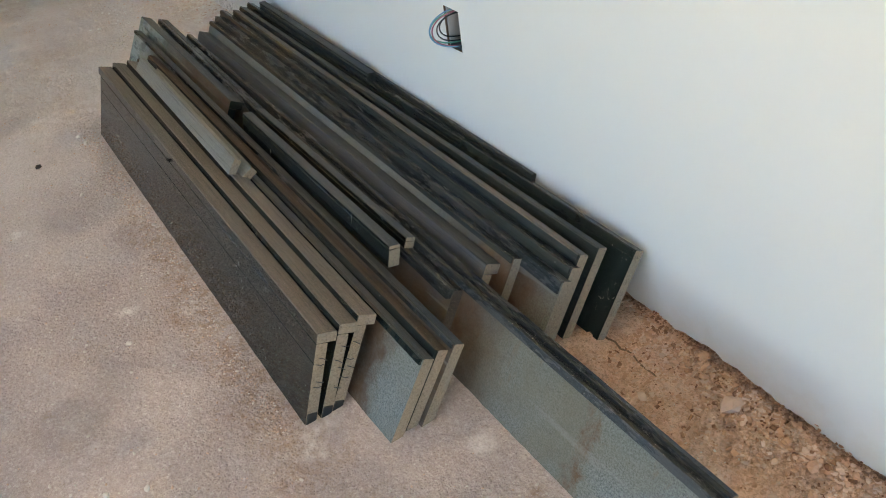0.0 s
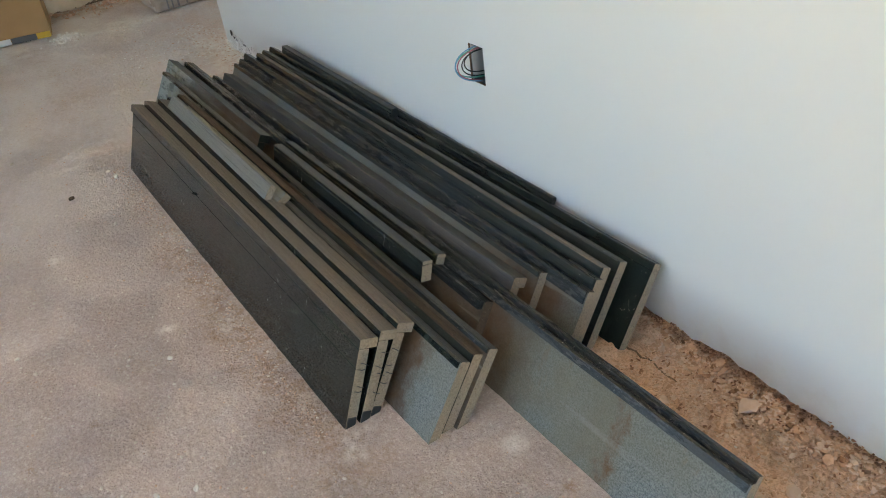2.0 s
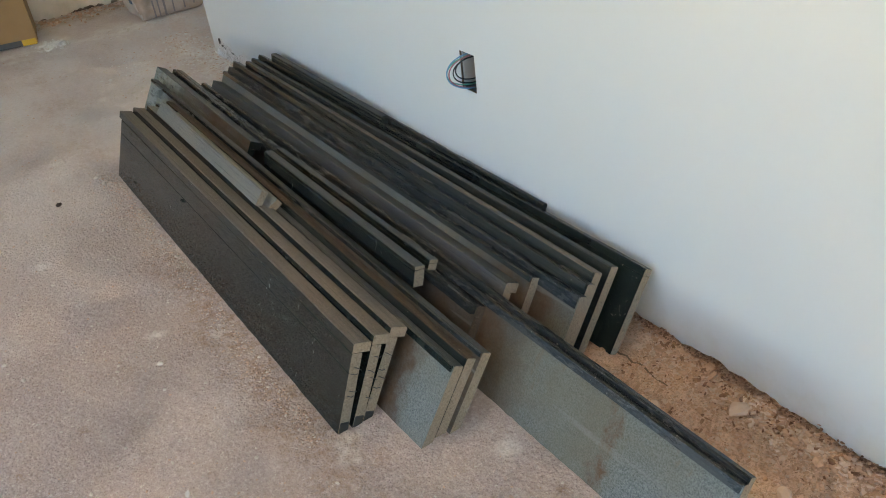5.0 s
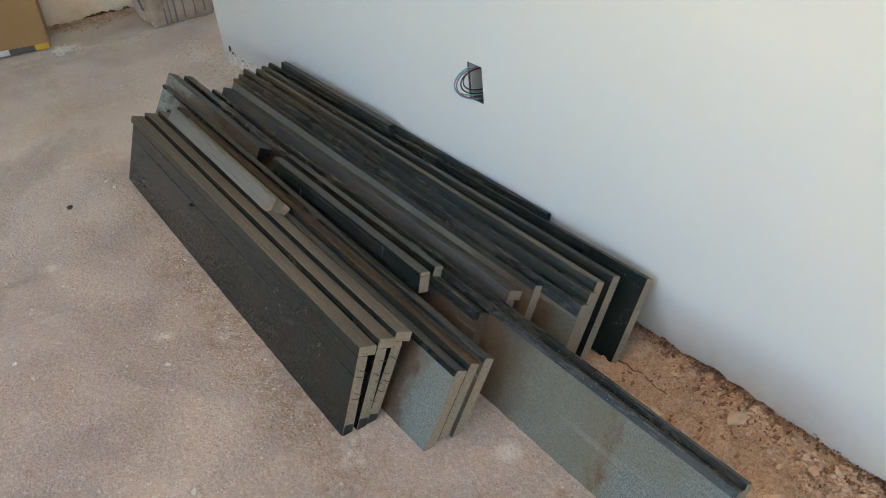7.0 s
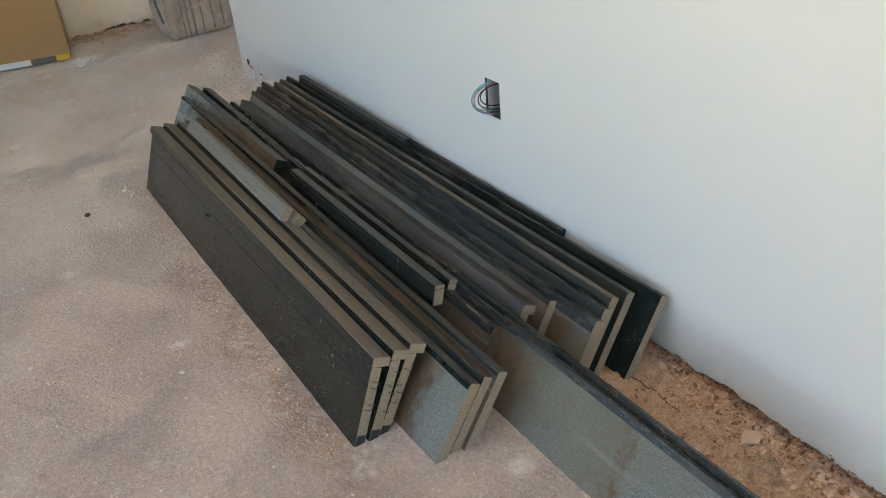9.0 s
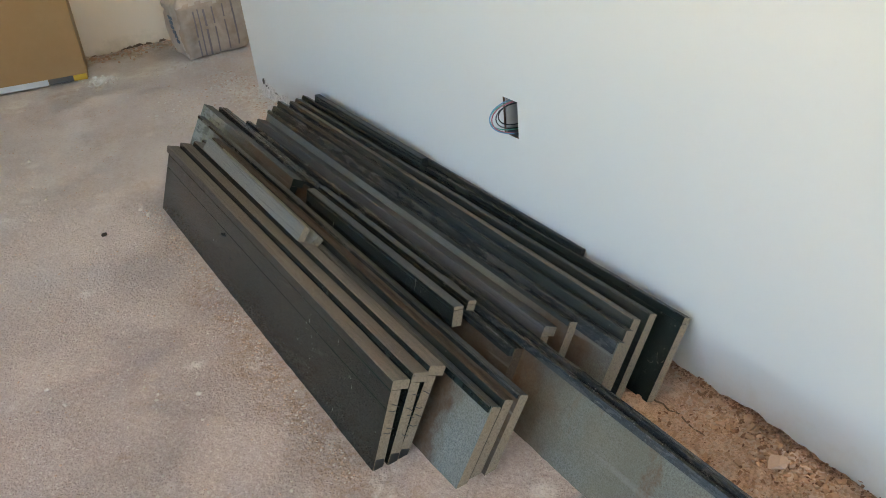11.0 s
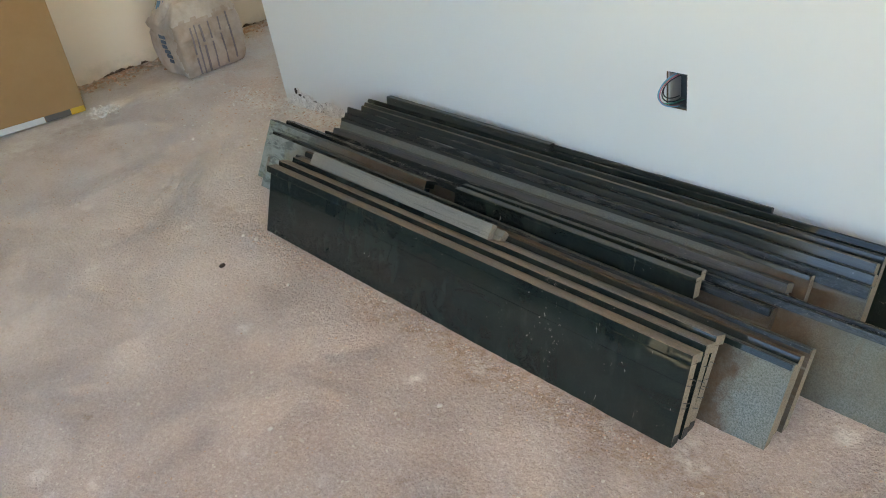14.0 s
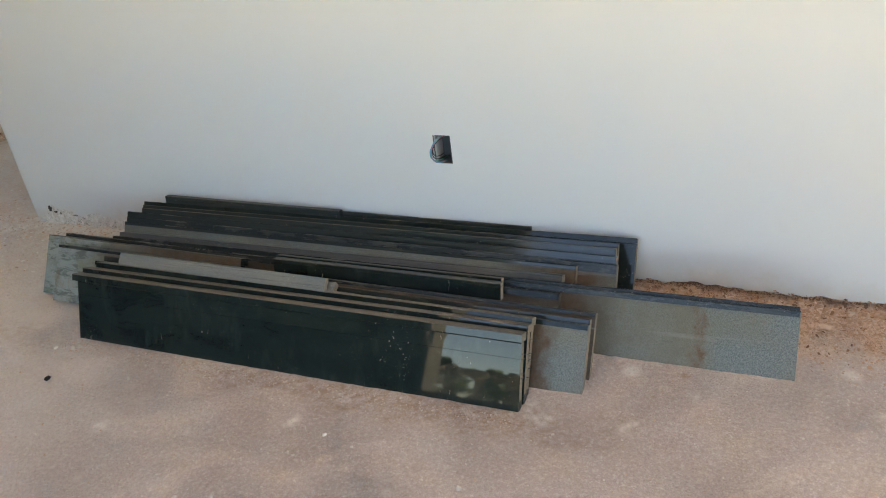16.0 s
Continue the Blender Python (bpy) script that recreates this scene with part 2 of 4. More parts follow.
    # white plaster dust round the wall's end and along the cream wall
    here = m.math("MULTIPLY", m.ramp(m.math("ADD", m.axis(1), m.ramp(m.noise(20, 5, 0.7), 0.2, 0.8, -0.06, 0.06)), -0.13, -0.05), m.ramp(m.axis(0), -1.25, -1.05, 1.0, 0.0))
    here = m.math("MULTIPLY", here, m.ramp(m.axis(0), -1.85, -1.65))
    c = m.mix(m.math("MULTIPLY", here, m.ramp(m.noise(40, 6, 0.75), 0.36, 0.58, 0.1, 0.95)), c, (0.86, 0.84, 0.80))
    band = m.math("ABSOLUTE", m.math("ADD", m.math("ADD", m.axis(0), m.ramp(m.noise(7, 5, 0.7), 0.2, 0.8, -0.16, 0.16)), 2.22), 0.0)
    band = m.math("MULTIPLY", m.ramp(band, 0.02, 0.12, 1.0, 0.0), m.ramp(m.noise(22, 6, 0.75), 0.38, 0.58, 0.1, 0.8))
    c = m.mix(m.math("MULTIPLY", band, m.ramp(m.axis(1), 0.0, 0.2, 1.0, 0.0)), c, (0.86, 0.83, 0.79))
    # soil at the foot of the cream wall
    hall = m.ramp(m.math("ADD", m.axis(0), m.ramp(m.noise(6, 4), 0.2, 0.8, -0.14, 0.14)), -2.60, -2.46, 0.8, 0.0)
    c = m.mix(hall, c, m.mix(m.ramp(m.noise(25, 4), 0.4, 0.6), (0.42, 0.27, 0.16), (0.58, 0.46, 0.35)))
    m.color(c)
    coarse = m.ramp(m.noise(4.5, 5, 0.7), 0.38, 0.62, 0.15, 1.1)
    lumps = m.ramp(m.noise(135, 4, 0.65, distortion=0.3), 0.44, 0.70)
    h = m.math("ADD", m.math("MULTIPLY", m.noise(260, 4, 0.7), 0.5), m.math("MULTIPLY", m.noise(60, 5, 0.65), 0.55))
    h = m.math("ADD", h, m.math("MULTIPLY", lumps, coarse))
    m.bump(h, 1.0, 0.0055)
    return m.m


def plaster(name, base, warm, stain):
    m = Mat(name, 0.88, spec=0.25)
    c = m.mix(m.ramp(m.noise(1.3, 4, 0.5), 0.3, 0.7), base, warm)
    c = m.mix(m.ramp(m.noise(45, 5, 0.7), 0.58, 0.8, 0.0, 0.12), c, stain)
    low = m.math("ADD", m.axis(2), m.ramp(m.noise(16, 5, 0.7), 0.2, 0.8, -0.05, 0.05))
    c = m.mix(m.ramp(low, 0.0, 0.06, 0.55, 0.0), c, stain)
    m.color(c).bump(m.math("ADD", m.noise(7, 3), m.math("MULTIPLY", m.noise(120, 4), 0.12)), 0.12, 0.006)
    return m.m


def mottled(name, a, b, scale=20, rough=0.85, bump=0.3, distance=0.003, spec=0.3):
    m = Mat(name, rough, spec=spec)
    c = m.mix(m.ramp(m.noise(scale, 6, 0.65), 0.3, 0.7), a, b)
    c = m.mix(m.ramp(m.island, 0, 1, 0.0, 0.3), c, tuple(0.6 * v for v in a))
    m.color(c).bump(m.noise(scale * 6, 4, 0.7), bump, distance)
    return m.m


def broken_mortar():
    """White-dusted mortar with dark hollows and torn chips."""
    m = Mat("broken_mortar", 0.95, spec=0.2)
    c = m.mix(m.ramp(m.noise(60, 5, 0.7), 0.35, 0.65), (0.62, 0.58, 0.53), (0.84, 0.82, 0.79))
    torn = m.ramp(m.noise(85, 6, 0.8, stretch=(1, 1, 1.4), distortion=1.0), 0.53, 0.60)
    c = m.mix(m.math("MULTIPLY", torn, m.ramp(m.noise(16, 3), 0.40, 0.58, 0.25, 0.95)), c, (0.085, 0.08, 0.072))
    c = m.mix(m.ramp(m.noise(33, 4), 0.60, 0.70, 0.0, 0.5), c, (0.44, 0.33, 0.24))
    m.color(c).bump(m.noise(140, 5, 0.75), 0.7, 0.004)
    return m.m


def plain(name, c, rough=0.5, spec=0.5):
    m = Mat(name, rough, spec=spec)
    d = m.ramp(m.noise(60, 4), 0.35, 0.75, 0.0, 0.25)
    m.color(m.mix(d, c, tuple(v * 0.6 + 0.06 for v in c)))
    return m.m


POLISHED = granite_polished()
DUSTY = granite_dusty()
CLEAN = granite_edge("granite_face_dusty", (0.078, 0.086, 0.090), (0.135, 0.134, 0.132), 0.4, 0.55, 0.75, 1.25)
SAWN = granite_sawn("granite_sawn", 0.6, 0.7, (0.165, 0.145, 0.095))
RUSTY = granite_sawn("granite_sawn_rusty", 0.95, 0.4, (0.085, 0.048, 0.027), -1.0)
# the last range is where brown contact shade is painted along x
STREAKED = granite_sawn("granite_sawn_streaked", 0.5, 0.35, (0.165, 0.145, 0.095), run=0.655, brown_shade=(0.36, 0.50))
STAINED_SHADED = granite_sawn("granite_sawn_stained_shaded", 0.4, 0.3, (0.165, 0.145, 0.095), brown_shade=(0.345, 0.385))
BROWNED = granite_sawn("granite_sawn_browned", 0.5, 0.4, (0.15, 0.13, 0.09), brown_shade=(0.375, 0.46))
TAN = granite_edge("granite_edge_tan", (0.118, 0.100, 0.083), (0.19, 0.158, 0.132), 0.55, 0.6)
CUT = granite_edge("granite_end_cut", (0.25, 0.195, 0.14), (0.33, 0.26, 0.19), 0.5, 0.8, 0.7, 1.25)
BROWN = granite_edge("granite_edge_brown", (0.055, 0.036, 0.024), (0.12, 0.08, 0.052), 0.6, 0.7)
GREY = granite_edge("granite_edge_grey", (0.037, 0.042, 0.041), (0.115, 0.112, 0.105), 0.4, 0.45, 0.6, 1.35)
DARK = granite_edge("granite_edge_dark", (0.018, 0.022, 0.022), (0.085, 0.082, 0.074), 0.24, 0.22)
SLATE = granite_edge("granite_edge_slate", (0.024, 0.031, 0.033), (0.085, 0.088, 0.084), 0.3, 0.24)
PALE = granite_edge("granite_strip_pale", (0.185, 0.185, 0.165), (0.225, 0.212, 0.185), 0.4, 0.85, 0.72, 1.2)
FLOOR = screed()
WHITE = plaster("white_wall_paint", (0.72, 0.735, 0.715), (0.70, 0.71, 0.685), (0.62, 0.56, 0.48))
CREAM = plaster("cream_wall_paint", (0.77, 0.62, 0.485), (0.73, 0.57, 0.43), (0.50, 0.38, 0.25))
MASONRY = mottled("bare_masonry", (0.13, 0.08, 0.05), (0.34, 0.22, 0.14), 35, 0.95, 0.8, 0.01)
SOOTY = mottled("broken_plaster", (0.10, 0.098, 0.09), (0.52, 0.49, 0.45), 110, 0.95, 0.8, 0.006)
BROKEN = broken_mortar()
RUBBLE = mottled("rubble_crumbs", (0.52, 0.29, 0.18), (0.70, 0.44, 0.31), 40, 0.95, 0.5)
CLAY = mottled("clay_flakes", (0.62, 0.42, 0.31), (0.78, 0.57, 0.45), 30, 0.95, 0.4)
REDDISH = mottled("red_mortar", (0.20, 0.09, 0.05), (0.46, 0.25, 0.15), 90, 0.95, 0.5)
CHALK = mottled("broken_white_plaster", (0.78, 0.76, 0.73), (0.93, 0.91, 0.88), 150, 0.95, 0.5)
LIME = mottled("lime_crumbs", (0.68, 0.60, 0.52), (0.82, 0.76, 0.69), 40, 0.95, 0.4)
STONE_DARK = mottled("dark_pebble", (0.035, 0.022, 0.016), (0.075, 0.05, 0.036), 60, 0.8)
CARD = mottled("corrugated_card", (0.33, 0.187, 0.088), (0.385, 0.225, 0.11), 5, 0.8, 0.12)
SACK = mottled("woven_sack", (0.42, 0.31, 0.24), (0.66, 0.57, 0.50), 8, 0.75, 0.35, 0.004)
SACK_SHADED = mottled("shaded_sack", (0.34, 0.23, 0.165), (0.56, 0.44, 0.36), 10, 0.8, 0.35, 0.004)
SACK_BROWN = mottled("sack_paper", (0.36, 0.22, 0.12), (0.46, 0.30, 0.18), 12, 0.8)
INK_BLUE = plain("blue_print", (0.10, 0.22, 0.36), 0.7)
INK_GREY = plain("grey_blue_print", (0.10, 0.14, 0.20), 0.7)
INK_DARK = plain("dark_print", (0.23, 0.18, 0.175), 0.8)
BOX_BLACK = plain("black_box_plastic", (0.012, 0.013, 0.014), 0.45)
BOX_GREY = plain("grey_box_plastic", (0.05, 0.062, 0.07), 0.5)
BOX_PALE = plain("pale_box_side", (0.45, 0.43, 0.42), 0.9)
CONCRETE = mottled("outdoor_concrete", (0.16, 0.16, 0.15), (0.25, 0.25, 0.23), 6, 0.9)
PAVING = mottled("terrace_paving", (0.58, 0.48, 0.37), (0.70, 0.60, 0.48), 3, 0.9)
EARTH = mottled("outdoor_ground", (0.035, 0.06, 0.028), (0.09, 0.11, 0.06), 0.8, 0.95)
LEAF = mottled("green_leaves", (0.035, 0.06, 0.025), (0.07, 0.11, 0.045), 3, 0.7)
LEAF_PALE = mottled("pale_green_leaves", (0.07, 0.10, 0.05), (0.12, 0.16, 0.08), 3, 0.7)
PARAPET_DARK = mottled("dark_parapet", (0.035, 0.04, 0.034), (0.065, 0.07, 0.06), 4, 0.95)
RENDERED = mottled("bare_cement_render", (0.13, 0.135, 0.125), (0.19, 0.19, 0.175), 3, 0.95)


# ---- mesh helpers ----
def obj(name, bm, mats, parent=None, label=""):
    me = bpy.data.meshes.new(name)
    bmesh.ops.recalc_face_normals(bm, faces=bm.faces)
    bm.to_mesh(me)
    bm.free()
    for mt in mats if isinstance(mats, (list, tuple)) else [mats]:
        me.materials.append(mt)
    ob = new(name, me)
    if parent:
        ob.parent = parent
    if label:
        tagged(ob, label)
    return ob


def part(name, bm, mats, parent, label=""):
    return obj(name, bm, mats, parent, label)


def block(bm, x0, x1, y0, y1, z0, z1, bevel=0.0, mat=0):
    vs = [bm.verts.new((x, y, z)) for x in (x0, x1) for y in (y0, y1) for z in (z0, z1)]
    fs = [bm.faces.new([vs[i] for i in q]) for q in ((0, 1, 3, 2), (4, 6, 7, 5), (0, 4, 5, 1), (2, 3, 7, 6), (0, 2, 6, 4), (1, 5, 7, 3))]
    for f in fs:
        f.material_index = mat
    if bevel:
        es = list({e for f in fs for e in f.edges})
        bmesh.ops.bevel(bm, geom=es, offset=bevel, segments=2, affect="EDGES")
    return fs


def tube(bm, pts, r, sides=8, mat=0):
    """A round bar through a list of points."""
    pts = [Vector(p) for p in pts]
    rings = []
    for i, p in enumerate(pts):
        d = (pts[min(i + 1, len(pts) - 1)] - pts[max(i - 1, 0)]).normalized()
        side = d.cross(Vector((0.3, 0.2, 1)) if abs(d.z) < 0.9 else Vector((1, 0, 0))).normalized()
        up = d.cross(side)
        rings.append([bm.verts.new(p + r * (math.cos(a) * side + math.sin(a) * up)) for a in (2 * math.pi * k / sides for k in range(sides))])
    for a, b in zip(rings, rings[1:]):
        for k in range(sides):
            f = bm.faces.new((a[k], a[(k + 1) % sides], b[(k + 1) % sides], b[k]))
            f.material_index, f.smooth = mat, True
    for ring in (rings[0], rings[-1]):
        bm.faces.new(ring).material_index = mat


def lump(bm, centre, size, rng, mat=0, squash=0.6):
    """One irregular crumb."""
    ret = bmesh.ops.create_icosphere(bm, subdivisions=1, radius=1)
    turn = Euler((rng.uniform(0, 6), rng.uniform(0, 6), rng.uniform(0, 6))).to_matrix()
    sc = Vector((rng.uniform(0.6, 1.2), rng.uniform(0.6, 1.2), rng.uniform(0.5, 1.0)))
    for v in ret["verts"]:
        p = turn @ (Vector((v.co.x * sc.x, v.co.y * sc.y, v.co.z * sc.z)) * rng.uniform(0.72, 1.15))
        v.co = Vector(centre) + Vector((p.x, p.y, p.z * squash)) * size
    for f in {f for v in ret["verts"] for f in v.link_faces}:
        f.material_index = mat


_b = bmesh.new()
bmesh.ops.create_icosphere(_b, subdivisions=1, radius=1)
_b.verts.index_update()
LUMP = ([v.co.copy() for v in _b.verts], [[v.index for v in f.verts] for f in _b.faces])
_b.free()


def crumbs(name, spots, mats, rng, label, category, squash=0.7):
    """Many crumbs in one mesh: spots of (x, y, z, size, material)."""
    verts, faces, idx = [], [], []
    for x, y, z, s, mt in spots:
        turn = Euler((rng.uniform(0, 6), rng.uniform(0, 6), rng.uniform(0, 6))).to_matrix()
        sc = Vector((rng.uniform(0.6, 1.3), rng.uniform(0.6, 1.2), rng.uniform(0.45, 0.9)))
        o = len(verts)
        for v in LUMP[0]:
            p = turn @ (Vector((v.x * sc.x, v.y * sc.y, v.z * sc.z)) * rng.uniform(0.7, 1.15))
            verts.append((x + p.x * s, y + p.y * s, z + p.z * s * squash))
        faces += [[o + i for i in f] for f in LUMP[1]]
        idx += [mt] * len(LUMP[1])
    me = bpy.data.meshes.new(name)
    me.from_pydata(verts, [], faces)
    for mt in mats:
        me.materials.append(mt)
    me.polygons.foreach_set("material_index", idx)
    return tagged(new(name, me), label, category, kind="stuff")


# ---- large structure ----
OPEN = (-0.60, 1.65, -2.3, 2.45)  # terrace doorway: x from, x to, wall, head


def floor_height(x, y):
    h = 0.0009 * noise.noise((x * 9, y * 9, 0)) + 0.0012 * noise.noise((x * 31, y * 31, 3)) - 0.001
    patch = max(0.15, min(1.0, 0.55 + 1.2 * noise.noise((x * 4, y * 4, 21))))
    h += patch * (0.0019 * noise.noise((x * 52, y * 52, 9)) + 0.0009 * noise.noise((x * 130, y * 130, 12)))
    rough = max(0.0, min(1.0, (y + 0.24 + 0.05 * noise.noise((x * 5, 0, 8))) / 0.08)) * (1.0 if x > -1.75 else 0.0)
    h += rough * (0.007 * noise.noise((x * 24, y * 24, 5)) + 0.006 * noise.noise((x * 60, y * 60, 6)) + 0.003 * abs(noise.noise((x * 120, y * 120, 7))) - 0.004)
    return h


def spaced(stops):
    out = []
    for (a, b, step) in stops:
        n = max(1, round((b - a) / step))
        out += [a + (b - a) * i / n for i in range(n)]
    return out + [stops[-1][1]]


def build_floor():
    xs = spaced([(-2.9, -2.0, 0.04), (-2.0, -1.3, 0.02), (-1.3, 1.25, 0.0065), (1.25, 1.4, 0.015), (1.4, 3.4, 0.08)])
    ys = spaced([(OPEN[2] - 0.2, -1.5, 0.1), (-1.5, -1.1, 0.02), (-1.1, -0.54, 0.0065), (-0.54, -0.3, 0.012), (-0.3, 0.02, 0.0065), (0.02, 2.3, 0.08)])
    verts = [(x, y, floor_height(x, y)) for y in ys for x in xs]
    w = len(xs)
    faces = [(j * w + i, j * w + i + 1, (j + 1) * w + i + 1, (j + 1) * w + i) for j in range(len(ys) - 1) for i in range(w - 1)]
    me = bpy.data.meshes.new("floor")
    me.from_pydata(verts, [], faces)
    me.polygons.foreach_set("use_smooth", [True] * len(faces))
    me.materials.append(FLOOR)
    tagged(new("floor", me), "bare pinkish cement screed floor, dusty and gritty", "floor", kind="structure")
    bm = bmesh.new()
    block(bm, -2.9, 3.4, OPEN[2] - 0.2, 2.3, -0.2, -0.03)
    obj("subfloor", bm, CONCRETE)
    tagged(bpy.data.objects["subfloor"], "concrete slab under the screed", "floor", kind="structure")


def ragged(u, seed, base, amp):
    n = noise.noise((u * 7, seed, 0)) * 0.6 + noise.noise((u * 29, seed, 2)) * 0.5 + noise.noise((u * 85, seed, 4)) * 0.25
    return base + amp * n


def skin(name, u0, u1, top, place, mat, label, seed, foot, hole=None, depth=0.018):
    """A coat of plaster with a ragged foot. place(u, depth, z) gives the world point."""
    us = spaced([(u0, u1, 0.0085)])
    if hole:
        us = sorted([u for u in us if min(abs(u - hole[0]), abs(u - hole[1])) > 0.004] + [hole[0], hole[1]])
    zs = [None, 0.12] + ([hole[2], hole[3]] if hole else []) + [0.6, 1.4, top]
    bm = bmesh.new()
    grid = []
    for u in us:
        col = []
        for z in zs:
            zz = foot(u, seed) if z is None else z
            col.append(bm.verts.new(place(u, 0.0, zz)))
        grid.append(col)
    back = [bm.verts.new(place(u, depth, foot(u, seed) + 0.002)) for u in us]
    for i in range(len(us) - 1):
        for j in range(len(zs) - 1):
            if hole and hole[0] - 1e-6 <= us[i] and us[i + 1] <= hole[1] + 1e-6 and abs(zs[j] or 0) and zs[j] == hole[2]:
                continue
            bm.faces.new((grid[i][j], grid[i + 1][j], grid[i + 1][j + 1], grid[i][j + 1]))
        bm.faces.new((back[i], back[i + 1], grid[i + 1][0], grid[i][0]))
    ob = obj(name, bm, mat)
    return tagged(ob, label, "wall", kind="structure")


def white_foot(u, seed):
    soil = max(0.0, min(1.0, (u - 0.40) / 0.1)) * max(0.0, min(1.0, (1.25 - u) / 0.4))
    z = ragged(u, seed, 0.005 + 0.003 * soil if u > -1.1 else 0.004, 0.011 + 0.005 * soil)
    return max(0.0, z)


HOLE = (-0.047, 0.001, 0.296, 0.373)
WALL_END = -1.655


def build_walls():
    # the white wall turns round its end on a small radius
    def white_place(u, d, z):
        r = 0.03
        if u >= WALL_END + r:
            return (u, d, z)
        s = WALL_END + r - u
        a = min(s / r, math.pi / 2)
        rest = max(0.0, s - r * math.pi / 2)
        return (WALL_END + r - (r - d) * math.sin(a), r - (r - d) * math.cos(a) + rest, z)

    skin("wall_north", WALL_END - 0.16, 3.3, 2.7, white_place, WHITE, "smooth white painted wall with a broken, dusty foot", 1.7, white_foot, HOLE)
    bm = bmesh.new()
    for a, b, c, d in ((WALL_END + 0.02, HOLE[0], -0.05, 2.7), (HOLE[1], 3.3, -0.05, 2.7), (HOLE[0], HOLE[1], -0.05, HOLE[2]), (HOLE[0], HOLE[1], HOLE[3], 2.7)):
        block(bm, a, b, 0.02, 0.16, c, d)
    core = obj("wall_core", bm, MASONRY)
    tagged(core, "bare masonry behind the white plaster", "wall", kind="structure")
    # cream wall of the passage
    skin("wall_west", -1.35, 2.2, 2.7, lambda u, d, z: (-2.65 - d, u, z), CREAM, "cream painted wall with a broken plaster foot", 5.1,
         lambda u, s: max(0.0, ragged(u, s, 0.009, 0.036)), None, 0.02)
    bm = bmesh.new()
    block(bm, -2.85, -2.672, -1.35, 2.2, -0.05, 2.7)
    tagged(obj("wall_west_core", bm, MASONRY), "bare brownish masonry behind the cream plaster", "wall", kind="structure")
    # out of view; the doorway is added to brighten the passage
    bm = bmesh.new()
    block(bm, -2.85, -2.6, 2.2, 2.35, -0.05, 2.7)
    block(bm, -1.55, -1.4, 2.2, 2.35, -0.05, 2.7)
    block(bm, -2.6, -1.55, 2.2, 2.35, 2.4, 2.7)
    tagged(obj("wall_passage_end", bm, CREAM), "unseen cream wall ending the passage, with a doorway added for light", "wall", kind="structure")
    bm = bmesh.new()
    block(bm, -1.52, -1.4, 0.16, 2.2, -0.05, 2.7)
    tagged(obj("wall_passage_side", bm, WHITE), "white painted side wall of the passage", "wall", kind="structure")
    # unseen stretch, darker to keep reflections dark; window added to light the left
    bm = bmesh.new()
    block(bm, -2.85, -2.65, OPEN[2], -1.352, -0.05, 1.4)
    block(bm, -2.85, -2.65, OPEN[2], -1.352, 2.45, 2.7)
    block(bm, -2.85, -2.65, OPEN[2], -2.2, 1.4, 2.45)
    block(bm, -2.85, -2.65, -1.40, -1.352, 1.4, 2.45)
    tagged(obj("wall_west_bare", bm, RENDERED), "unseen dark wall stretch with a window opening added for light", "wall", kind="structure")
    # out of view; doorway added so sun on the floor warms the right side
    bm = bmesh.new()
    block(bm, 3.3, 3.45, OPEN[2] - 0.2, -1.9, -0.05, 2.7)
    block(bm, 3.3, 3.45, -0.2, 0.16, -0.05, 2.7)
    block(bm, 3.3, 3.45, -1.9, -0.2, 2.2, 2.7)
    tagged(obj("wall_east", bm, RENDERED), "unseen cement rendered side wall with a doorway added for sunlight", "wall", kind="structure")
    bm = bmesh.new()
    block(bm, -2.85, 3.45, OPEN[2] - 0.2, 2.35, 2.7, 2.85)
    tagged(obj("ceiling", bm, WHITE), "white plastered ceiling", "ceiling", kind="structure")
    # terrace side with one wide opening
    bm = bmesh.new()
    block(bm, -2.85, OPEN[0], OPEN[2] - 0.2, OPEN[2], -0.05, 2.7)
    block(bm, OPEN[1], 3.45, OPEN[2] - 0.2, OPEN[2], -0.05, 2.7)
    block(bm, OPEN[0], OPEN[1], OPEN[2] - 0.2, OPEN[2], OPEN[3], 2.7)
    block(bm, OPEN[0], OPEN[1], OPEN[2] - 0.2, OPEN[2], -0.05, 0.012)
    tagged(obj("wall_south", bm, RENDERED), "bare cement rendered wall with a wide open terrace doorway", "wall", kind="structure")




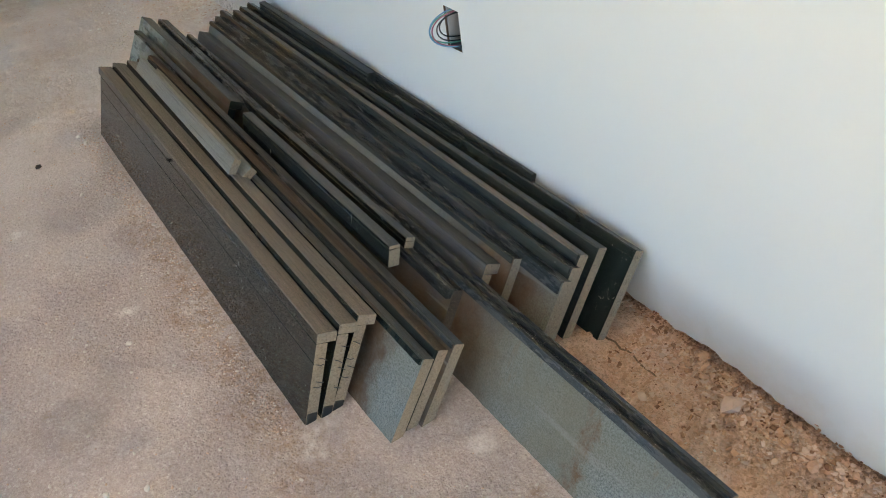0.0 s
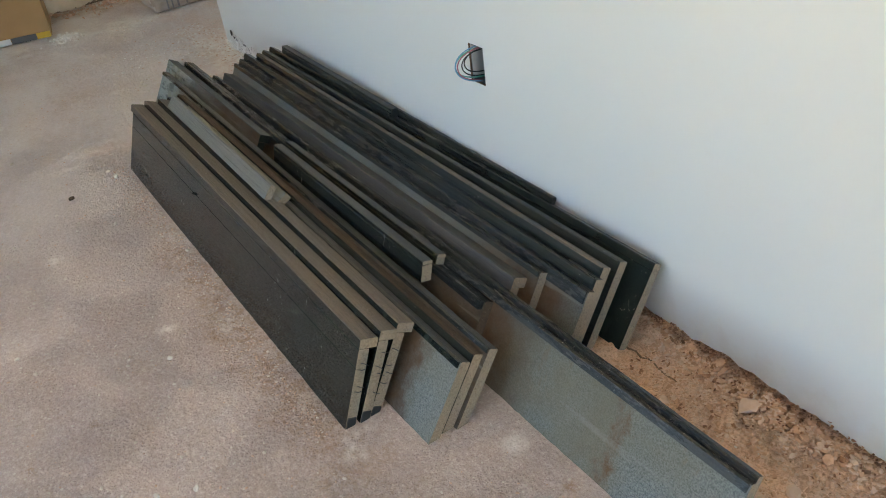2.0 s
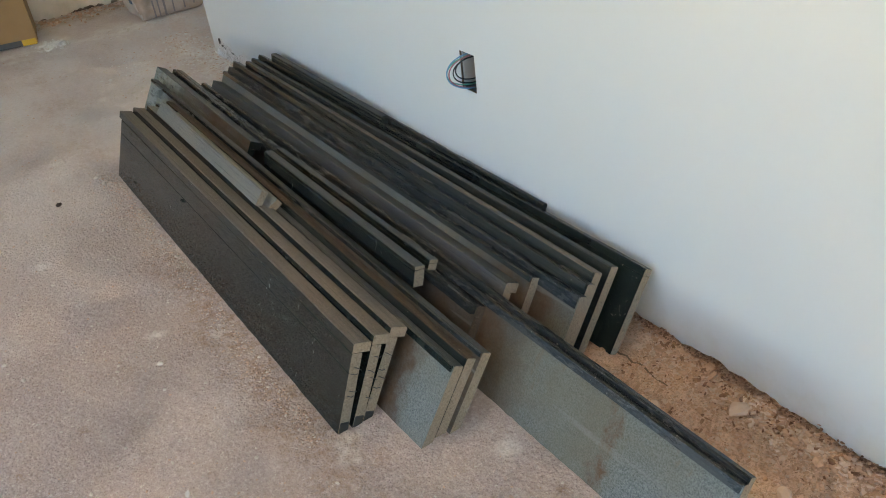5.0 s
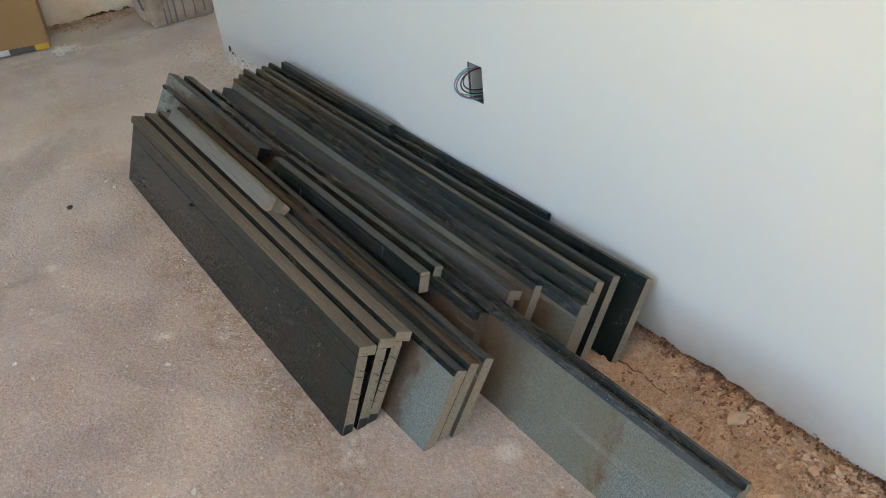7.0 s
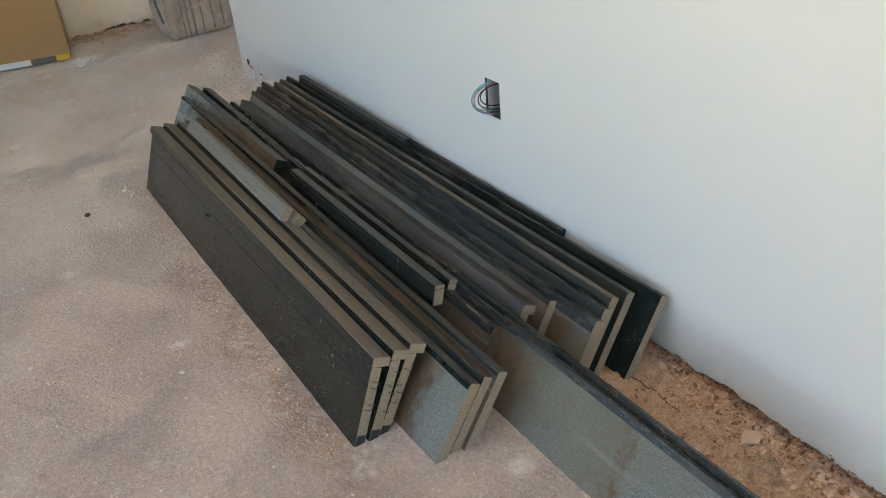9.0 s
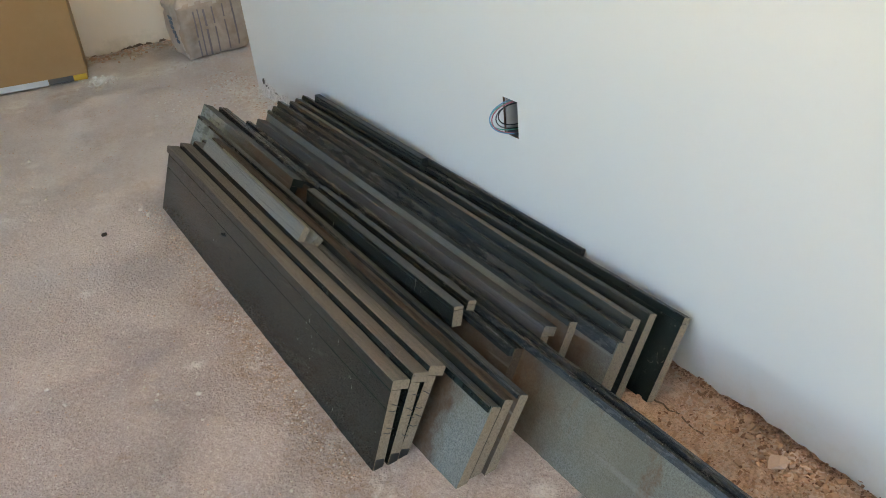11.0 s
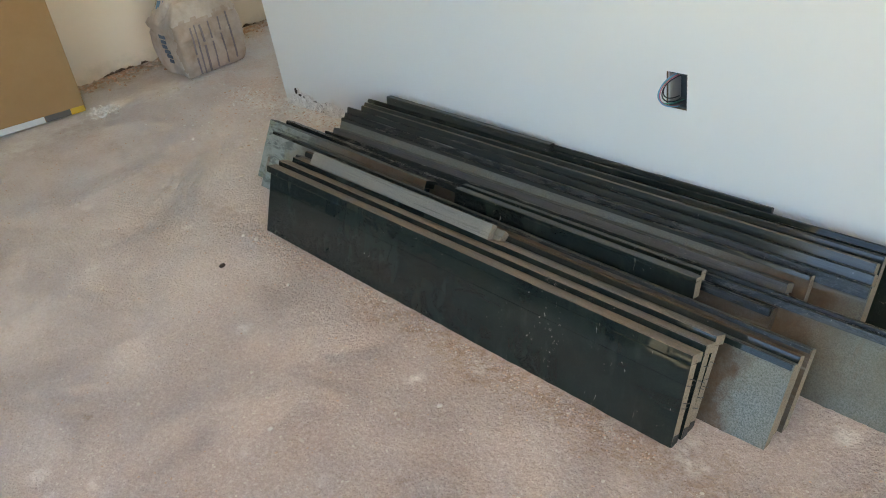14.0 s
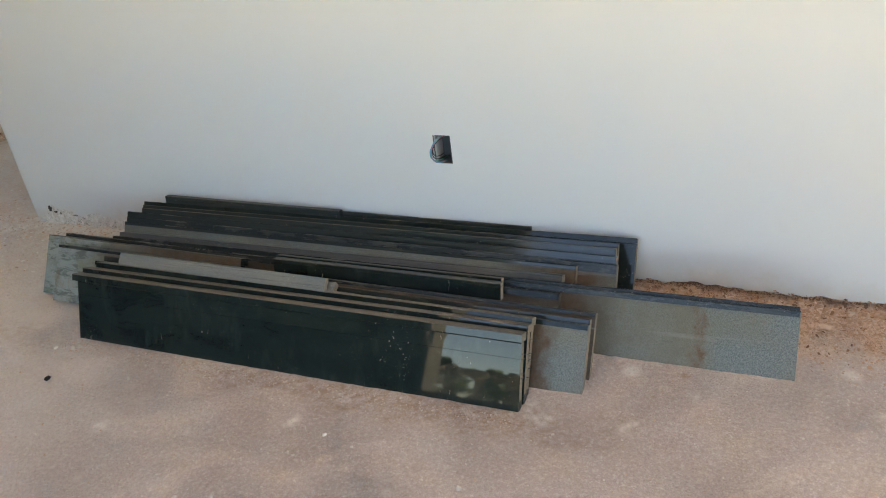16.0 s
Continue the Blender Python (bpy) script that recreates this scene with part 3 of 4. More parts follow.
def build_outside():
    bm = bmesh.new()
    block(bm, -90, 90, -90, 90, -3.2, -3.0)
    tagged(obj("ground", bm, EARTH), "dry grassy ground round the house", "ground", kind="structure")
    bm = bmesh.new()
    block(bm, -12, 12, -6.4, OPEN[2] - 0.2, -3.0, -0.68)
    tagged(obj("terrace", bm, PAVING), "pale sunlit terrace paving below the doorway", "terrace", kind="structure")
    # unseen raised slab, added to throw warm sunlight up into the room
    bm = bmesh.new()
    block(bm, -12, 12, -3.6, OPEN[2] - 0.2, -0.68, -0.32)
    tagged(obj("landing", bm, PAVING), "unseen pale slab outside the doorway, added to bounce sunlight indoors", "terrace", kind="structure")
    rail = tagged(new("balustrade"), "grey concrete terrace railing with square balusters", "railing")
    rail.location = (0, -6.2, 0.28)
    for z0, z1 in ((-0.075, 0.0), (-0.40, -0.33)):
        bm = bmesh.new()
        block(bm, -6, 6, -0.06, 0.06, z0, z1, 0.008)
        part("rail", bm, CONCRETE, rail)
    # added parapet, coloured dark so the treads reflect no bright band
    bm = bmesh.new()
    block(bm, -6, 6, -0.05, 0.05, -0.96, -0.40)
    part("parapet", bm, PARAPET_DARK, rail, "parapet under the balusters, coloured dark for its reflection")
    for k in range(38):
        bm = bmesh.new()
        x = -6 + 0.315 * k
        block(bm, x - 0.042, x + 0.042, -0.045, 0.045, -0.33, 0.02 if k % 2 else -0.075, 0.006)
        part("baluster", bm, CONCRETE, rail)


def build_bushes():
    """Leaf clumps beyond the terrace, with an uneven top and gaps."""
    rng = random.Random(9)
    leaves = []
    while len(leaves) < 5000:
        x, y = rng.uniform(-9, 12), rng.uniform(-9.5, -7.4)
        top = 0.32 + 0.14 * noise.noise((x * 0.9, y, 3)) + 0.10 * noise.noise((x * 3.1, y, 5))
        z = top - abs(rng.gauss(0, 0.7))
        if z > -3:
            leaves.append((x, y, z, rng.uniform(0.05, 0.13), 0 if rng.random() < 0.6 else 1))
    crumbs("bushes", leaves, [LEAF, LEAF_PALE], rng, "dense green bushes beyond the terrace railing", "bushes", 0.5)


build_floor()
build_walls()
build_outside()
build_bushes()


# ---- stone slabs ----
def bar_mesh(length, profile, seed, chip=0.0012, step=0.02):
    """Extrudes a profile of (v, w, material, chips) along u. Material of the side from that point to the next."""
    n = max(2, round(length / step))
    bm = bmesh.new()
    rings = []
    for i in range(n + 1):
        u = length * i / n
        ring = []
        for k, (v, w, _, c) in enumerate(profile):
            if c:
                a = noise.noise((u * 40, seed * 3.1, k * 1.7))
                bite = chip * 0.35 * a + (chip * 3.2 * max(0.0, noise.noise((u * 17, seed * 5.3, k)) - 0.42))
                v, w = v + c[0] * bite, w + c[1] * bite
            ring.append(bm.verts.new((u, v, w)))
        rings.append(ring)
    m = len(profile)
    for a, b in zip(rings, rings[1:]):
        for k in range(m):
            bm.faces.new((a[k], b[k], b[(k + 1) % m], a[(k + 1) % m])).material_index = profile[k][2]
    return bm, rings


def stone_bar(length, v0, v1, w0, w1, seed, grooves=()):
    """Slots: 0 front face, 1 top edge, 2 back face, 3 ends and underside."""
    b = 0.0016
    pr = [(v0, w0, 0, None)]
    for g in sorted(grooves):
        pr += [(v0, g - 0.0008, 0, None), (v0 + 0.0010, g - 0.0005, 0, None), (v0 + 0.0010, g + 0.0005, 0, None), (v0, g + 0.0008, 0, None)]
    pr += [(v0, w1 - b, 1, (0.6, -1.0)), (v0 + b, w1, 1, (0.8, -0.8)), (v1 - b, w1, 1, (-0.8, -0.8)), (v1, w1 - b, 2, (-0.6, -1.0)), (v1, w0, 3, None)]
    bm, rings = bar_mesh(length, pr, seed)
    for ring in (rings[0], rings[-1]):
        bm.faces.new(ring).material_index = 3
    return bm


SEED = [0]


def slab(left, right, lean, label, height=None, thick=0.018, front=SAWN, top=GREY, back=SAWN, ends=CUT, cap=None, nose=None, grooves=(), name="granite_tread", group="stacked granite slabs"):
    """A stone slab by the upper front corners of its two ends, leaning back by some degrees.
    cap: (depth, height, overhang) of a strip on top; nose: (depth, height) of a strip on the front at the top."""
    SEED[0] += 1
    s = SEED[0]
    a, b = Vector(left), Vector(right)
    ux = (b - a).normalized()
    th = radians(lean)
    uw = Vector((0, math.sin(th), math.cos(th)))
    uw = (uw - ux * uw.dot(ux)).normalized()
    uv = uw.cross(ux)
    if height is None:
        height = ((a.z + b.z) / 2 + 0.002) / math.cos(th)
    grooves = [height + g if g < 0 else g for g in grooves]
    length = (b - a).length
    base = a - uw * height
    thing = tagged(new(name), label, "stone slab", group)
    thing.matrix_world = Matrix((ux, uv, uw)).transposed().to_4x4()
    thing.matrix_world.translation = base
    mats = [front, front if cap else top, back, ends]
    body_h = height - (cap[1] + 0.0006 if cap else 0)
    part("body", stone_bar(length, 0, thick, 0, body_h, s, grooves), mats, thing)
    if cap:
        bm = stone_bar(length + cap[2], 0, cap[0], 0, cap[1], s + 0.5)
        strip = part("nosing_strip", bm, [front, top, back, ends], thing, cap[3] if len(cap) > 3 else "dusty square-edged nosing strip")
        strip.location = (-cap[2], 0, height - cap[1])
    if nose:
        bm = stone_bar(length - 0.004, -nose[0], -0.0005, 0, nose[1], s + 0.7)
        face = nose[2] if len(nose) > 2 else POLISHED
        strip = part("nosing_strip", bm, [face, top, SAWN, face], thing, "dark square nosing strip")
        strip.location = (0.002, 0, height - nose[1])
    return thing


A_LABEL = "black polished granite stair tread with dusty nosing, leaning on its edge"
thread_rng = random.Random(12)
for left, right, lean, over in (((-0.866, -0.504, 0.159), (0.334, -0.491, 0.152), 21.0, 0.019), ((-0.872, -0.470, 0.158), (0.336, -0.457, 0.151), 24.0, 0.010), ((-0.856, -0.438, 0.159), (0.335, -0.426, 0.149), 28.0, 0.008)):
    tread = slab(left, right, lean, A_LABEL, front=POLISHED, top=TAN, cap=(0.031, 0.017, over), grooves=(0.117,))
    far_end = (Vector(right) - Vector(left)).length
    bm = bmesh.new()
    block(bm, far_end - 0.002, far_end + 0.0012, 0.001, 0.017, 0.001, 0.026, 0.001)
    part("painted_corner", bm, BOX_BLACK, tread, "black lower end corner")
    for k in range(4):
        # hardened threads of black glue on the cut end
        w, v = 0.134 - 0.019 * k - thread_rng.uniform(0, 0.018), thread_rng.uniform(-0.002, 0.012)
        bm = bmesh.new()
        tube(bm, [(far_end - 0.001, v, w), (far_end + 0.0022, v + 0.003, w + 0.001), (far_end + 0.002, v + 0.007, w - 0.001), (far_end + 0.003 + thread_rng.uniform(0, 0.004), v + 0.011, w + thread_rng.uniform(-0.003, 0.003))], 0.0007, 6)
        part("glue_thread", bm, BOX_BLACK, tread, "hardened thread of black glue")
slab((-0.80, -0.410, 0.128), (0.222, -0.397, 0.121), 28.0, "granite slab with a tan cut edge behind the treads", front=SAWN, top=TAN, thick=0.012, cap=(0.012, 0.012, 0.0, "tan dusty edge strip"))

# two pale offcut strips lying on the treads


def strip(left, right, tilt, label, wide, thick, front, top=None, ends=CUT, cap=None):
    """A loose strip by its upper front edge."""
    return slab(left, right, tilt, label, height=wide, thick=thick, front=front, top=top or front, back=front, ends=ends, cap=cap, name="granite_strip", group="loose granite strips")


strip((-0.789, -0.416, 0.184), (-0.165, -0.415, 0.180), 40, "pale grey sawn granite offcut strip lying on the treads", 0.032, 0.014, PALE)
strip((-0.74, -0.396, 0.164), (-0.155, -0.392, 0.156), 62, "pale granite offcut strip tucked behind another strip", 0.026, 0.016, PALE)

# three slabs with their sawn faces to the room, and shorter ones behind
B = "granite slab with its grey sawn face to the room"
slab((-0.91, -0.402, 0.138), (0.445, -0.388, 0.122), 32, B, front=STAINED_SHADED, top=GREY, nose=(0.004, 0.011, POLISHED))
slab((-0.90, -0.378, 0.140), (0.441, -0.362, 0.119), 32, "granite slab with a rusty brown dusty edge", front=DUSTY, top=BROWN, nose=(0.003, 0.012, DUSTY))
slab((-1.088, -0.359, 0.147), (0.448, -0.339, 0.121), 31.5, "long granite slab, grey green at one end and rusty brown", front=RUSTY, top=GREY, nose=(0.003, 0.008, DARK))
slab((-1.17, -0.318, 0.149), (-0.49, -0.312, 0.138), 31, "short granite slab with a pale dusty edge strip", front=RUSTY, top=GREY, ends=POLISHED, cap=(0.030, 0.018, 0.0))
slab((-1.15, -0.271, 0.131), (0.351, -0.276, 0.119), 28, "long granite slab with a black nosing and brown sawn face", front=RUSTY, top=DARK, ends=BROWN, nose=(0.010, 0.015, DARK))
strip((-0.378, -0.322, 0.156), (0.226, -0.312, 0.150), 14, "black polished granite strip with a dusty grey edge", 0.040, 0.020, POLISHED, GREY, cap=(0.020, 0.007, 0.0, "dusty grey edge of the strip"))
strip((-0.395, -0.286, 0.145), (0.214, -0.275, 0.141), 24, "black granite strip lying on the slabs", 0.036, 0.018, POLISHED, GREY, cap=(0.018, 0.007, 0.0, "dusty grey edge of the strip"))
slab((-0.36, -0.259, 0.123), (0.845, -0.248, 0.124), 29, "long granite slab, grey sawn face with a rusty run and brown shading", thick=0.010, front=STREAKED, top=DARK, nose=(0.004, 0.013, SLATE))
slab((-1.0, -0.247, 0.123), (0.843, -0.2345, 0.124), 29, "long granite slab with a dark polished edge", thick=0.012, front=DUSTY, grooves=(-0.022,), top=DARK, nose=(0.003, 0.010, DARK))

# the long slabs nearest to the wall
slab((-1.007, -0.214, 0.118), (0.338, -0.206, 0.124), 28, "granite slab with a wide dusty blue-grey edge", grooves=(-0.012,), front=CLEAN, top=GREY, cap=(0.032, 0.018, 0.0))
slab((-1.02, -0.172, 0.130), (0.362, -0.170, 0.130), 28, "granite slab with a dark nosing strip", front=BROWNED, top=DARK, nose=(0.003, 0.009, DUSTY))
slab((-1.03, -0.150, 0.134), (0.453, -0.148, 0.130), 28, "granite slab with a sawn grey face and dark edge", front=BROWNED, top=SLATE, nose=(0.003, 0.022, SLATE))
slab((-1.045, -0.128, 0.140), (0.447, -0.126, 0.140), 28, "granite slab with a chipped dark edge", front=DUSTY, grooves=(-0.022,), top=DARK, nose=(0.003, 0.010, DUSTY))
slab((-1.01, -0.102, 0.142), (0.440, -0.104, 0.149), 29, "granite slab with a tan dusty edge", front=DUSTY, grooves=(-0.022,), top=TAN, nose=(0.003, 0.010, DUSTY))
slab((-1.03, -0.076, 0.138), (0.438, -0.066, 0.141), 29, "granite slab with a dark dusty edge", front=DUSTY, grooves=(-0.022,), top=GREY, nose=(0.003, 0.011, DUSTY))
slab((-1.054, -0.046, 0.134), (0.475, -0.026, 0.136), 30, "black polished granite slab leaning against the white wall", front=POLISHED, top=DARK, cap=(0.018, 0.012, 0.0, "black polished edge strip"))
slab((-0.98, -0.018, 0.140), (0.202, -0.010, 0.135), 16, "thin granite slab standing behind the rest at the wall", front=DUSTY, top=DARK, ends=DARK, thick=0.010, cap=(0.010, 0.010, 0.0, "dark polished edge strip"))
strip((-0.968, -0.040, 0.155), (-0.348, -0.036, 0.150), 10, "short black granite strip on top of the stack", 0.026, 0.018, DUSTY, GREY, DARK, cap=(0.018, 0.006, 0.0, "dusty grey edge of the strip"))


# ---- things ----
def socket_box():
    thing = tagged(new("socket_box"), "open black socket box in the wall with loose wires", "socket box")
    x0, x1, z0, z1 = HOLE
    bm = bmesh.new()
    block(bm, x0 + 0.001, x1 - 0.001, 0.046, 0.05, z0 + 0.001, z1 - 0.001)
    block(bm, x1 - 0.004, x1 - 0.001, 0.004, 0.046, z0 + 0.001, z1 - 0.001)
    block(bm, x0 + 0.004, x1 - 0.004, 0.004, 0.046, z0 + 0.001, z0 + 0.004)
    block(bm, x0 + 0.004, x1 - 0.004, 0.004, 0.046, z1 - 0.004, z1 - 0.001)
    part("casing", bm, BOX_GREY, thing)
    for nx, nz in ((0.010, 0.067), (0.008, 0.030)):
        bm = bmesh.new()
        block(bm, x1 - nx - 0.006, x1 - nx + 0.006, 0.043, 0.0462, z0 + nz - 0.006, z0 + nz + 0.006, 0.001)
        part("knockout", bm, BOX_BLACK, thing, "black round opening in the box")
    bm = bmesh.new()
    block(bm, x0 + 0.001, x0 + 0.004, 0.004, 0.046, z0 + 0.001, z1 - 0.001)
    part("side_plate", bm, BOX_PALE, thing, "pale side of the box")
    cols = (("blue", (0.10, 0.30, 0.46)), ("red", (0.46, 0.12, 0.16)), ("green", (0.06, 0.34, 0.26)), ("black", (0.012, 0.012, 0.014)), ("black", (0.012, 0.012, 0.014)))
    for k, (nm, c) in enumerate(cols):
        bm = bmesh.new()
        out = (0.040, 0.034, 0.038, 0.022, 0.015)[k]
        pts = []
        for i in range(21):
            a = math.pi * i / 20
            s = math.sin(a) ** 0.75
            pts.append((x0 + 0.030 - 0.004 * k - 0.022 * s * (1 - 0.12 * k) - 0.01 * (i / 20 - 0.5) * (k - 2) * 0.3,
                        0.03 - (out + 0.03) * s, (z0 + z1) / 2 + (0.036 - 0.003 * k) * math.cos(a) - 0.003 * (k % 2)))
        tube(bm, pts, 0.0013, 7)
        part("wire", bm, plain("wire_" + nm, c, 0.4), thing, "thin %s insulated wire" % nm)
    return thing


def ragged_patch(name, x, z, w, h, seed, mat, label, y=-0.0007):
    """A broken bit of plaster, a thin uneven flake."""
    bm = bmesh.new()
    ring = []
    for k in range(26):
        a = 2 * math.pi * k / 26
        r = 0.7 + 0.5 * noise.noise((math.cos(a) * 1.7, math.sin(a) * 1.7, seed)) + 0.5 * noise.noise((math.cos(a) * 5, math.sin(a) * 5, seed))
        ring.append((x + w * r * math.cos(a), z + h * r * math.sin(a)))
    f = [bm.verts.new((px, y, pz)) for px, pz in ring]
    g = [bm.verts.new((px, 0.004, pz)) for px, pz in ring]
    bm.faces.new(f)
    for i in range(26):
        bm.faces.new((f[i], f[(i + 1) % 26], g[(i + 1) % 26], g[i]))
    return tagged(obj(name, bm, mat), label, "wall", kind="structure")


def sack():
    thing = tagged(new("cement_sack"), "dusty white woven cement sack with a crumpled open top", "sack")
    thing.location = (-2.335, 0.045, 0)
    bm = bmesh.new()
    bmesh.ops.create_cube(bm, size=1)
    bmesh.ops.subdivide_edges(bm, edges=bm.edges, cuts=31, use_grid_fill=True)
    for v in bm.verts:
        q = v.co * 2
        n = (abs(q.x) ** 14 + abs(q.y) ** 14 + abs(q.z) ** 14) ** (1 / 14)
        q = q / max(n, 1e-6)
        t = (q.z + 1) / 2
        bulge = 0.96 + 0.10 * math.sin(math.pi * min(1, t)) ** 0.8
        if t > 0.72:
            bulge *= 1 - 1.5 * (t - 0.72)
        x, y = q.x * 0.128 * bulge, q.y * (0.132 * bulge + (0.012 if t > 0.72 else 0.0))
        z = t * 0.285 + 0.035 * max(0.0, t - 0.6) * (1.4 + q.y + 0.6 * q.x) + 0.05 * max(0.0, t - 0.85) / 0.15 * (1 - min(1, abs(q.x) * 1.3))
        fold = abs(noise.noise((x * 9 + 4, y * 9, z * 13))) + 0.5 * abs(noise.noise((x * 24, y * 24 + 2, z * 22)))
        w = 0.004 - 0.022 * max(0.0, 0.22 - fold) / 0.22 * (0.4 + 0.6 * t) + noise.noise((x * 12, y * 12, z * 8)) * 0.011 + noise.noise((x * 38, y * 38, z * 16)) * 0.006 + (0.006 * noise.noise((x * 80, y * 80, z * 20)) if t > 0.7 else 0)
        d = Vector((q.x, q.y, 0.35 * q.z)).normalized()
        v.co = Vector((x, y, z)) + d * w
        v.co.z = max(v.co.z, 0.001)
    for f in bm.faces:
        f.smooth = True
        mid = f.calc_center_median()
        rag = 0.02 * noise.noise((mid.y * 30, mid.z * 30, 4))
        # room side browner: its brown print and its shade put into one colour
        f.material_index = 1 if mid.x > 0.108 + rag and mid.z < 0.225 + rag * 1.5 else 0
    bag = part("bag", bm, [SACK, SACK_SHADED], thing)

    shell = [v.co.copy() for v in bag.data.vertices]

    def ray_to_side(axis, other, z):
        """How far the bag's side stands out near a place on it."""
        if axis == "x":
            return max(p.x for p in shell if abs(p.y - other) < 0.02 and abs(p.z - z) < 0.02)
        return min(p.y for p in shell if abs(p.x - other) < 0.02 and abs(p.z - z) < 0.02)

    def sheet(name, corners, mat, seed, label=""):
        bm = bmesh.new()
        a, b, c, d = map(Vector, corners)
        n = 9
        for off in (0.0, 0.003):
            g = [[None] * (n + 1) for _ in range(n + 1)]
            for i in range(n + 1):
                for j in range(n + 1):
                    s, t = i / n, j / n
                    p = a.lerp(b, s).lerp(d.lerp(c, s), t)
                    k = noise.noise((p.x * 22, p.y * 22, p.z * 22 + seed)) * 0.014
                    g[i][j] = bm.verts.new(p + Vector((k, -k * 0.7 + off, k * 0.4)))
            for i in range(n):
                for j in range(n):
                    bm.faces.new((g[i][j], g[i + 1][j], g[i + 1][j + 1], g[i][j + 1])).smooth = True
        part(name, bm, mat, thing, label)

    sheet("flap", ((0.03, 0.03, 0.300), (0.10, 0.12, 0.290), (0.09, 0.155, 0.410), (0.05, 0.09, 0.390)), SACK_BROWN, 1, "brown paper flap standing up")
    sheet("flap", ((-0.05, -0.115, 0.265), (0.03, -0.095, 0.275), (0.03, -0.03, 0.370), (-0.03, -0.06, 0.360)), INK_BLUE, 2, "blue printed flap")
    sheet("flap", ((-0.12, -0.09, 0.260), (-0.07, -0.10, 0.270), (-0.08, -0.07, 0.330), (-0.11, -0.06, 0.320)), SACK_BROWN, 3, "brown torn corner of the sack")
    sheet("flap", ((0.03, -0.04, 0.300), (0.11, 0.09, 0.280), (0.08, 0.10, 0.360), (0.02, 0.0, 0.360)), SACK, 4, "crumpled dusty white flap")
    sheet("flap", ((-0.09, -0.05, 0.280), (0.0, 0.02, 0.290), (0.01, 0.06, 0.380), (-0.06, 0.0, 0.350)), SACK_BROWN, 6, "brown paper flap folded over")
    # dark printed bars on the side that faces the room, blue ones on the other
    for k, (y, z0, z1, w) in enumerate(((-0.080, 0.01, 0.20, 0.006), (-0.060, 0.01, 0.205, 0.005), (-0.036, 0.01, 0.20, 0.008), (0.0, 0.015, 0.205, 0.005), (0.045, 0.02, 0.21, 0.005), (0.085, 0.03, 0.22, 0.006))):
        bm = bmesh.new()
        for i in range(14):
            za, zb = z0 + (z1 - z0) * i / 14, z0 + (z1 - z0) * (i + 1.0) / 14
            if noise.noise((i * 0.7, k * 3.1, 0)) > 0.42:
                continue
            xo = ray_to_side("x", y, (za + zb) / 2)
            block(bm, xo - 0.003, xo + 0.001, y - w / 2, y + w / 2, za, zb)
        part("print", bm, INK_DARK, thing, "dark printed bars")
    bm = bmesh.new()
    for i in range(6):
        z0 = 0.055 + 0.021 * i
        yo = ray_to_side("y", 0.0, z0 + 0.01)
        block(bm, -0.02 - 0.006 * (i % 2), 0.012 + 0.006 * (i % 3), yo - 0.001, yo + 0.003, z0, z0 + 0.014)
    part("print", bm, INK_GREY, thing, "grey-blue printed bars")
    return thing


def carton():
    thing = tagged(new("cardboard_box"), "large brown cardboard carton standing on the floor by the cream wall", "box")
    thing.location = (-2.32, -0.485, 0.0)
    thing.rotation_euler = (radians(-1.2), 0, radians(-9))
    bm = bmesh.new()
    block(bm, -0.26, 0, -0.8, 0, 0.002, 1.0, 0.004)
    part("body", bm, CARD, thing)
    for y0, y1, c, nm in ((-0.055, -0.004, (0.62, 0.36, 0.03), "yellow"), (-0.15, -0.057, (0.07, 0.065, 0.06), "dark"), (-0.36, -0.152, (0.55, 0.55, 0.55), "white")):
        bm = bmesh.new()
        block(bm, 0.0005, 0.0025, y0, y1, 0.003, 0.026)
        part("tape", bm, plain("tape_" + nm, c, 0.6), thing, "%s tape along the lower edge" % nm)
    return thing


socket_box()
sack()
carton()


def broken_foot(x0, x1, seed):
    """Rough mortar left bare where the plaster has broken off along the foot, with a ragged upper edge."""
    us = spaced([(x0, x1, 0.004)])
    rows = 14
    grid, bm = [], bmesh.new()
    for u in us:
        ends = max(0.0, min(1.0, (u - x0) / 0.04, (x1 - u) / 0.08))
        lump_top = 0.033 + 0.020 * noise.noise((u * 13, seed, 1)) + 0.010 * noise.noise((u * 47, seed, 2)) + 0.005 * noise.noise((u * 140, seed, 3))
        lump_top += 0.030 * math.exp(-((u + 1.545) / 0.022) ** 2) + 0.014 * math.exp(-((u + 1.49) / 0.03) ** 2)
        top = max(0.004, lump_top * ends)
        col = []
        for j in range(rows + 1):
            t = j / rows
            z = top * t
            out = 0.009 * (1 - t) ** 1.4 + 0.004 * noise.noise((u * 60, z * 60, seed)) + 0.003 * noise.noise((u * 170, z * 170, seed + 4))
            col.append(bm.verts.new((u, -max(0.0006, out) if j < rows else 0.003, z if j else -0.006)))
        grid.append(col)
    for a, b in zip(grid, grid[1:]):
        for j in range(rows):
            bm.faces.new((a[j], b[j], b[j + 1], a[j + 1]))
    return tagged(obj("plaster_break", bm, BROKEN), "broken plaster foot with dark chips and white dust", "wall", kind="structure")


broken_foot(WALL_END + 0.035, -1.06, 3.3)
for k, (x, z, w, h) in enumerate(((-1.552, 0.047, 0.009, 0.013), (-1.532, 0.036, 0.012, 0.006), (-1.505, 0.034, 0.008, 0.005), (-1.44, 0.030, 0.012, 0.003))):
    ragged_patch("plaster_chip", x, z, w, h, 2.0 + 1.7 * k, STONE_DARK if k < 2 else SOOTY, "dark broken spot in the plaster foot", -0.004)

